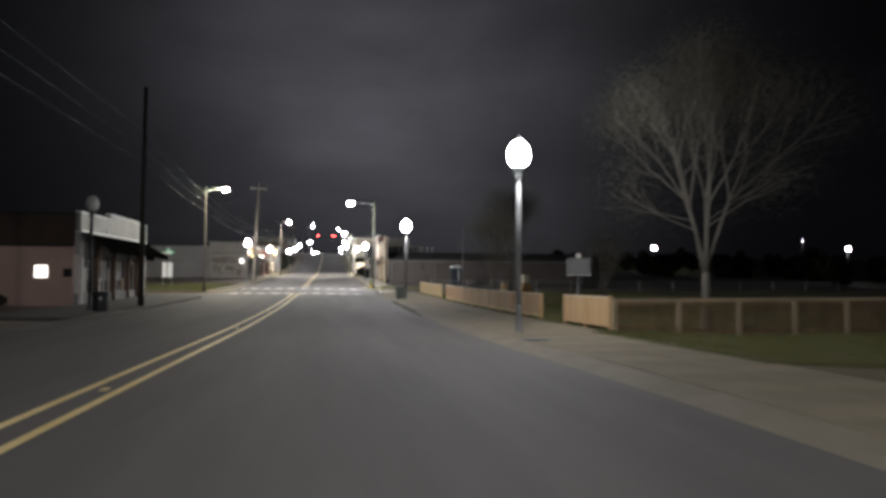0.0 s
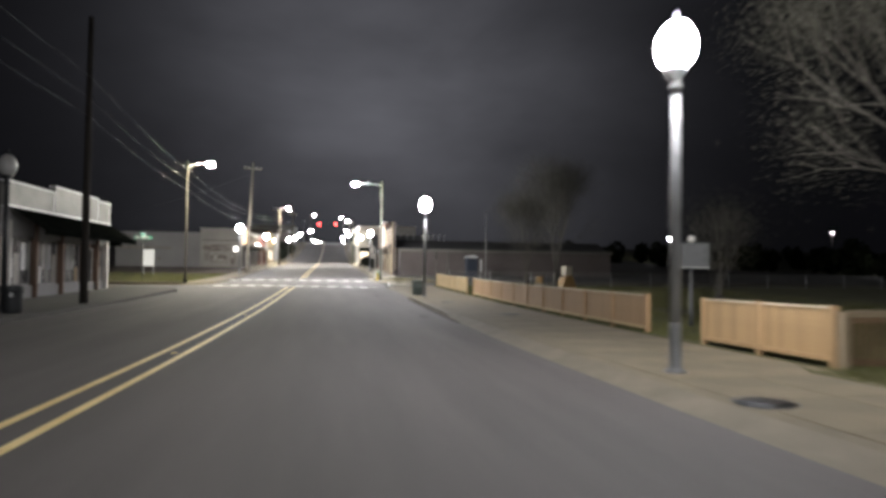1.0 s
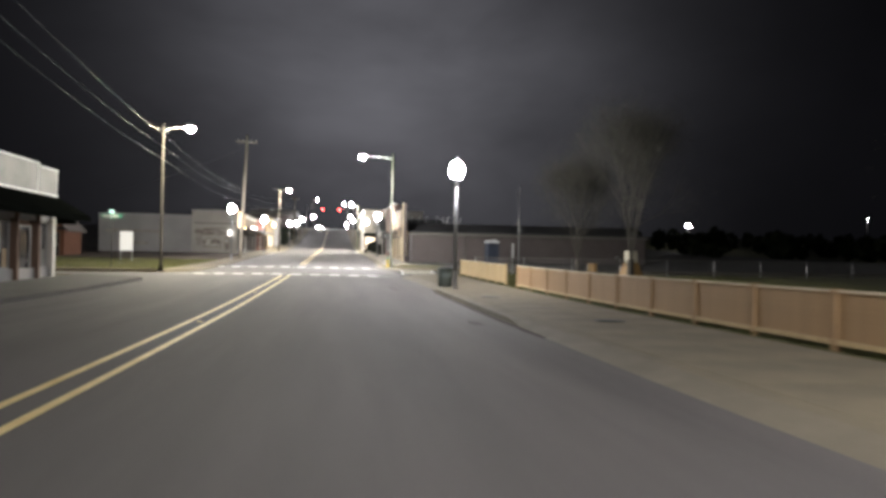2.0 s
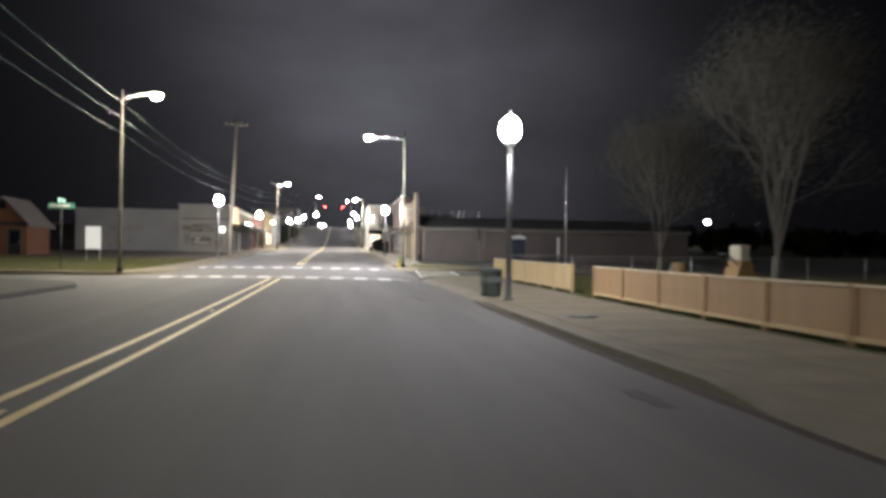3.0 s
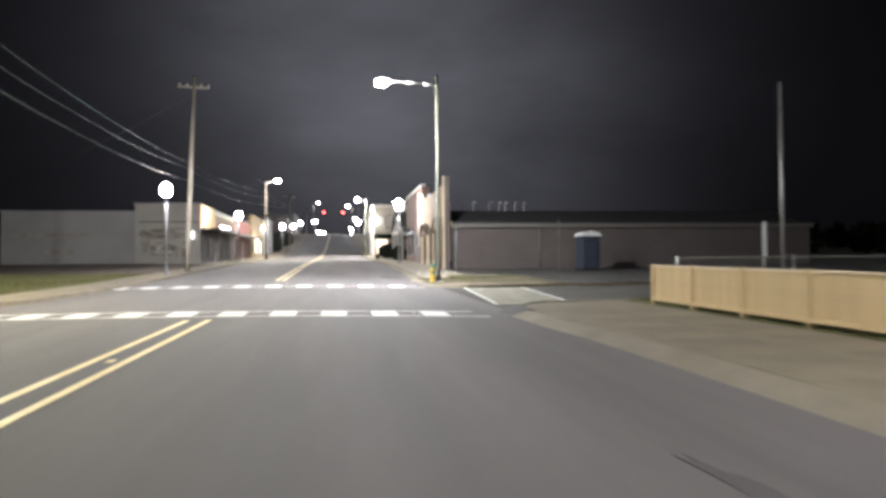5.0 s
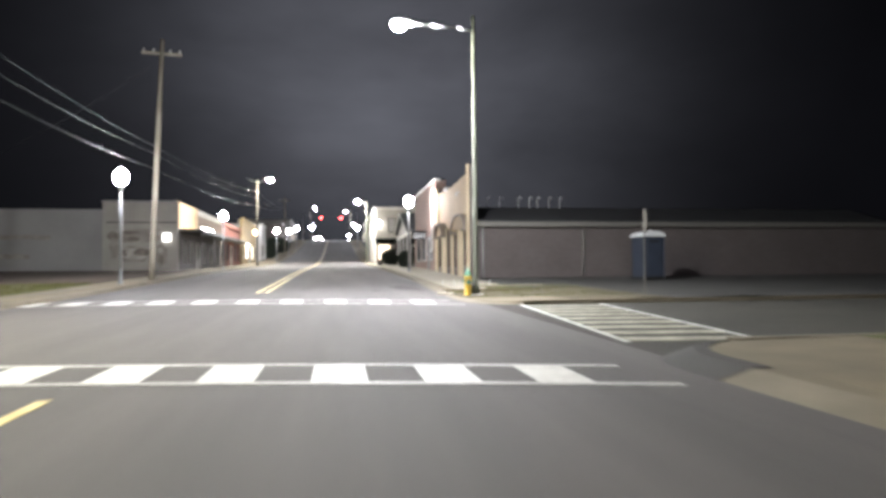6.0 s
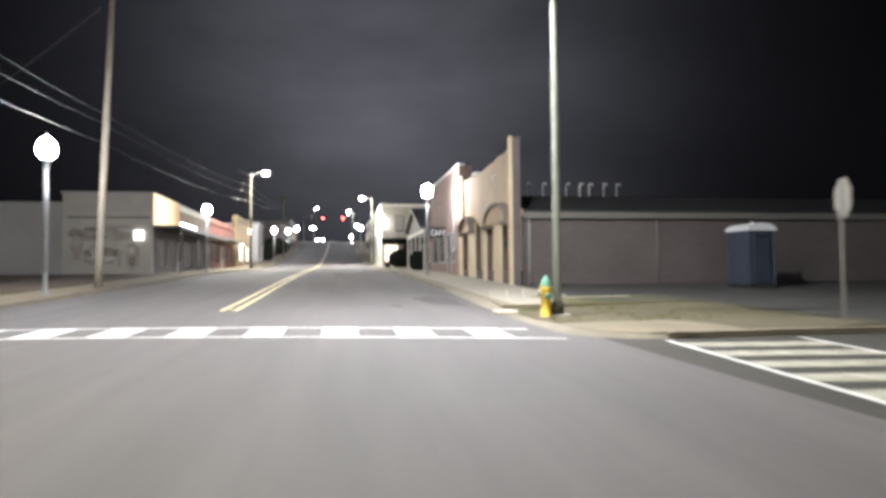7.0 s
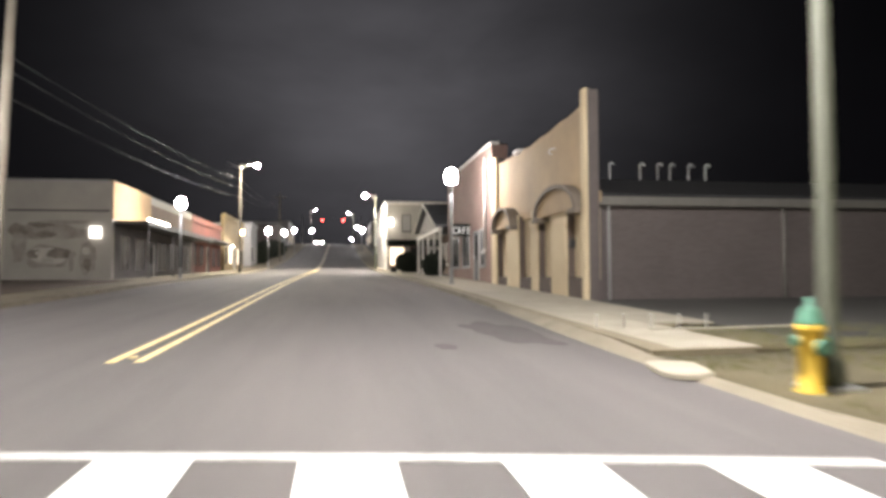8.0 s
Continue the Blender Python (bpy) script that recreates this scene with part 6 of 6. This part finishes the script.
part("roof", box(B(), CX0 + 0.35, CY0, g + 6.0, 7.2, CY1, g + 6.06), DARK_ROOF, cf)
part("rear_roof", box(B(), 7.2, CY0 + 0.1, g + 2.9, 24, CY1, g + 2.97), DARK_ROOF, cf)
part("downpipe", pipe(B(), [(CX0 - 0.08, 86.4, g + 5.6), (CX0 - 0.08, 86.4, g + 1.45), (CX0 - 0.22, 86.4, g + 1.25)], 0.07, 8), TRIM_WHITE, cf, "pale downpipe with a splayed foot")
door(cf, CX0, 88.6, g + 0.03, 1.0, 2.3, "x", -1, DARK_METAL, GREY_WALL)
for y, w in ((87.2, 0.9), (91.2, 1.8), (94.2, 1.8)):
    window(cf, CX0, y, g + 0.75, w, 1.6, "x", -1, GLASS_DARK, GREY_WALL, 1)
blade = thing("cafe_sign", "projecting dark blade sign with white CAFE lettering", "sign", (CX0 + 0.08, 90.2, g + 2.45))
part("bracket", pipe(B(), [(0, 0, 0.42), (-1.15, 0, 0.42)], 0.02, 8), DARK_METAL, blade)
part("panel", box(B(), -1.06, -0.03, -0.22, -0.02, 0.03, 0.40, 0.01), CANVAS, blade, "dark sign panel")
for i, ch in enumerate("CAFE"):
    cu = bpy.data.curves.new("letter", "FONT")
    cu.body, cu.size, cu.extrude, cu.align_x = ch, 0.52, 0.012, "CENTER"
    tmp = bpy.data.objects.new("letter", cu)
    me = bpy.data.meshes.new_from_object(tmp)
    me.materials.append(SIGN_WHITE)
    bpy.data.objects.remove(tmp)
    lt = new("letter", me)
    lt.parent = blade
    lt.matrix_local = pose(-0.87 + 0.235 * i, -0.045, -0.10, 90, 0, 0) @ Matrix.Diagonal((0.66, 1.0, 1.0, 1.0))

# --- porch and the white two-storey building further up
pc = building("gabled_porch", "small gabled shop with a white-posted porch", "porch")
g = R(104) + 0.1
PX, PY0, PYM, PY1 = 6.2, 98.0, 104.0, 110.0
for y_eave, z_eave in ((PY0, 3.0), (PY1, 3.25)):
    slope_bm = B()
    prism(slope_bm, [(y_eave, g + z_eave), (PYM, g + 4.95), (PYM, g + 5.07), (y_eave, g + z_eave + 0.12)], "x", PX - 0.35, 15.0)
    part("roof_slope", slope_bm, GREY_ROOF, pc, "weathered grey roof slope")
    part("rake_board", pipe(B(), [(PX - 0.37, y_eave, g + z_eave + 0.03), (PX - 0.37, PYM, g + 4.98)], 0.07, 6), TRIM_WHITE, pc, "white board along the gable edge")
part("gable_wall", prism(B(), [(PY0 + 0.3, g + 3.02), (PY1 - 0.3, g + 3.2), (PYM, g + 4.85)], "x", PX, PX + 0.15), GREY_WALL, pc, "grey boarded gable")
part("porch_beam", box(B(), PX - 0.1, PY0 + 0.2, g + 2.75, PX + 0.12, PY1 - 0.2, g + 3.0), TRIM_WHITE, pc)
part("porch_wall", box(B(), 7.9, PY0 + 0.4, g - 0.4, 14.8, PY1 - 0.4, g + 3.0), BROWN_STUCCO, pc)
for y in (98.3, 101.0, 104.0, 107.0, 109.7):
    part("post", cbox(B(), (PX, y, g + 1.35), (0.15, 0.15, 2.9), 0.01), TRIM_WHITE, pc)
for y, w in ((100.4, 1.6), (105.2, 1.6), (107.8, 1.4)):
    window(pc, 7.9, y, g + 0.8, w, 1.5, "x", -1, GLASS_DIM, TRIM_WHITE, 1)
door(pc, 7.9, 102.9, g + 0.03, 1.0, 2.1, "x", -1)
window(pc, 10.4, PY0 + 0.4, g + 0.9, 1.2, 1.4, "y", -1, GLASS_DIM, TRIM_WHITE, 1)

wb = building("white_building", "white two-storey corner building with an awning", "building")
g = R(128) + 0.1
part("wall", box(B(), 5.0, 128, g - 1.0, 11.6, 146, g + 7.3), WHITE_WALL, wb)
part("cornice", box(B(), 4.85, 127.85, g + 7.1, 11.7, 146.1, g + 7.42), TRIM_WHITE, wb)
part("roof", box(B(), 5.3, 128.3, g + 7.42, 11.4, 145.8, g + 7.48), DARK_ROOF, wb)
for x in (7.12, 10.2):
    window(wb, x, 128, g + 4.25, 0.85, 1.7, "y", -1, GREY_WALL, DARK_METAL, 0)
for y in (130.5, 134.5, 138.5, 142.5):
    window(wb, 5.0, y, g + 4.35, 1.0, 1.9, "x", -1, GLASS_DARK, TRIM_WHITE, 1)
ab = B()
prism(ab, [(128.0, g + 3.35), (128.0, g + 3.3), (126.7, g + 2.75), (126.7, g + 2.55), (126.75, g + 2.55), (126.78, g + 2.78)], "x", 4.9, 11.0)
part("awning", ab, CANVAS, wb, "dark canvas awning over the shop window")
for x, w in ((6.1, 1.5), (8.4, 1.7)):
    window(wb, x, 128, g + 0.6, w, 1.9, "y", -1, SHOP_LIGHT if x < 7 else GLASS_DIM, RED_WALL, 1)
door(wb, 10.2, 128, g + 0.05, 1.0, 2.2, "y", -1)
part("wall_lamp", cbox(B(), (5.35, 127.8, g + 5.2), (0.5, 0.3, 0.6), 0.05), WALL_LAMP, wb, "bright wall lamp")
pb = thing("bench", "low wooden bench on the pavement before the shops", "bench", (4.85, 117.5, R(117.5) + 0.11))
part("seat", cbox(B(), (0, 0, 0.45), (0.45, 1.7, 0.06), 0.01), OLD_TIMBER, pb)
part("backrest", cbox(B(), (0.24, 0, 0.72), (0.05, 1.7, 0.35), 0.01), OLD_TIMBER, pb)
for y in (-0.7, 0.7):
    part("leg", cbox(B(), (0, y, 0.21), (0.40, 0.06, 0.43), 0.01), DARK_METAL, pb)


# ------------------------------------------------------------------ far signals and cars
sg = thing("traffic_signal", "red traffic signals hung on a span wire on the hill", "traffic light", (0, 246, 0))
top = R(246)
for x in (-10.2, 6.2):
    part("pole", tube(B(), (x, 0, top), (x, 0, top + 8.4), 0.13, 0.09, 10), STEEL, sg)
part("span_wire", tube(B(), (-10.2, 0, top + 7.6), (6.2, 0, top + 7.6), 0.02, 0.02, 6), WIRE, sg)
for x in (-4.7, 1.2):
    hd = part("signal_head", cbox(B(), (x, 0, top + 6.6), (0.42, 0.35, 1.15), 0.03), DARK_METAL, sg)
    part("red_lamp", tube(B(), (x, -0.20, top + 6.95), (x, -0.26, top + 6.95), 0.27, 0.27, 14), RED_LIGHT, hd)
    for z in (6.6, 6.25):
        part("dark_lamp", tube(B(), (x, -0.18, top + z), (x, -0.20, top + z), 0.14, 0.14, 12), GLASS_DARK, hd)
    part("visor", tube(B(), (x, -0.18, top + 6.95), (x, -0.42, top + 7.02), 0.19, 0.19, 12, False), DARK_METAL, hd)


def far_car(at, turn, lit, label):
    c = thing("car", label, "car", at, turn, group="cars on the hill")
    bd = B()
    prism(bd, [(-2.2, 0.35), (2.2, 0.35), (2.25, 0.75), (1.5, 0.95), (0.8, 1.42), (-1.2, 1.45), (-2.0, 0.98), (-2.25, 0.8)], "x", -0.88, 0.88)
    body = part("body", bd, CAR_PAINT, c)
    gl = B()
    prism(gl, [(1.38, 0.98), (0.80, 1.36), (-1.15, 1.38), (-1.8, 1.0)], "x", -0.895, 0.895)
    part("side_glass", gl, GLASS_DARK, body)
    for x in (-0.8, 0.8):
        for y in (-1.4, 1.4):
            w = part("wheel", tube(B(), (x - 0.1, y, 0.33), (x + 0.1, y, 0.33), 0.33, 0.33, 14), RUBBER, c)
            part("rim", tube(B(), (x - 0.105, y, 0.33), (x + 0.105, y, 0.33), 0.19, 0.19, 10), STEEL, w)
        part("headlight", cbox(B(), (x * 0.8, 2.22, 0.70), (0.36, 0.12, 0.18), 0.02), HEADLIGHT if lit else GLOBE_OFF, c)
    return c


far_car((-5.2, 238, R(238)), 180, True, "far car with bright headlights coming over the hill")
far_car((-6.3, 262, R(262)), 180, True, "far car with bright headlights behind another")

# ------------------------------------------------------------------ pavement slabs


def slabs(parent_name, xs, ys, lift, short=0.0, material=CONCRETE):
    bm = B()
    w, l = xs[1] - xs[0] - 0.012, ys[1] - ys[0] - 0.012
    box(bm, -w / 2, -l / 2, -0.05, w / 2, l / 2, 0.0, 0.006)
    me = mesh_of(bm, "slab", material)
    parent = bpy.data.objects[parent_name]
    for xa, xb in zip(xs, xs[1:]):
        for ya, yb in zip(ys, ys[1:]):
            y, x = (ya + yb) / 2, (xa + xb) / 2
            if xa > 5 and ya < short:
                continue
            piece("slab", me, parent, pose(x, y, R(y) + lift(x) + random.uniform(0.006, 0.012), slope(y), random.uniform(-0.1, 0.1) - 0.45, 0))


slabs("pavement_bed_1", [4.46, 5.66, 6.86], [-12 + 1.53 * i for i in range(16)], lambda x: 0.085 + 0.008 * (x - KR))
slabs("pavement_bed_1", [4.46, 5.85, 7.24], [10.95 + 1.53 * i for i in range(25)], lambda x: 0.085 + 0.008 * (x - KR))
slabs("pavement_bed_2", [4.18, 5.38, 6.58], [65.47 + 1.53 * i for i in range(27)], lambda x: 0.11 + 0.008 * (x - KR), 68.4, CONCRETE_PALE)
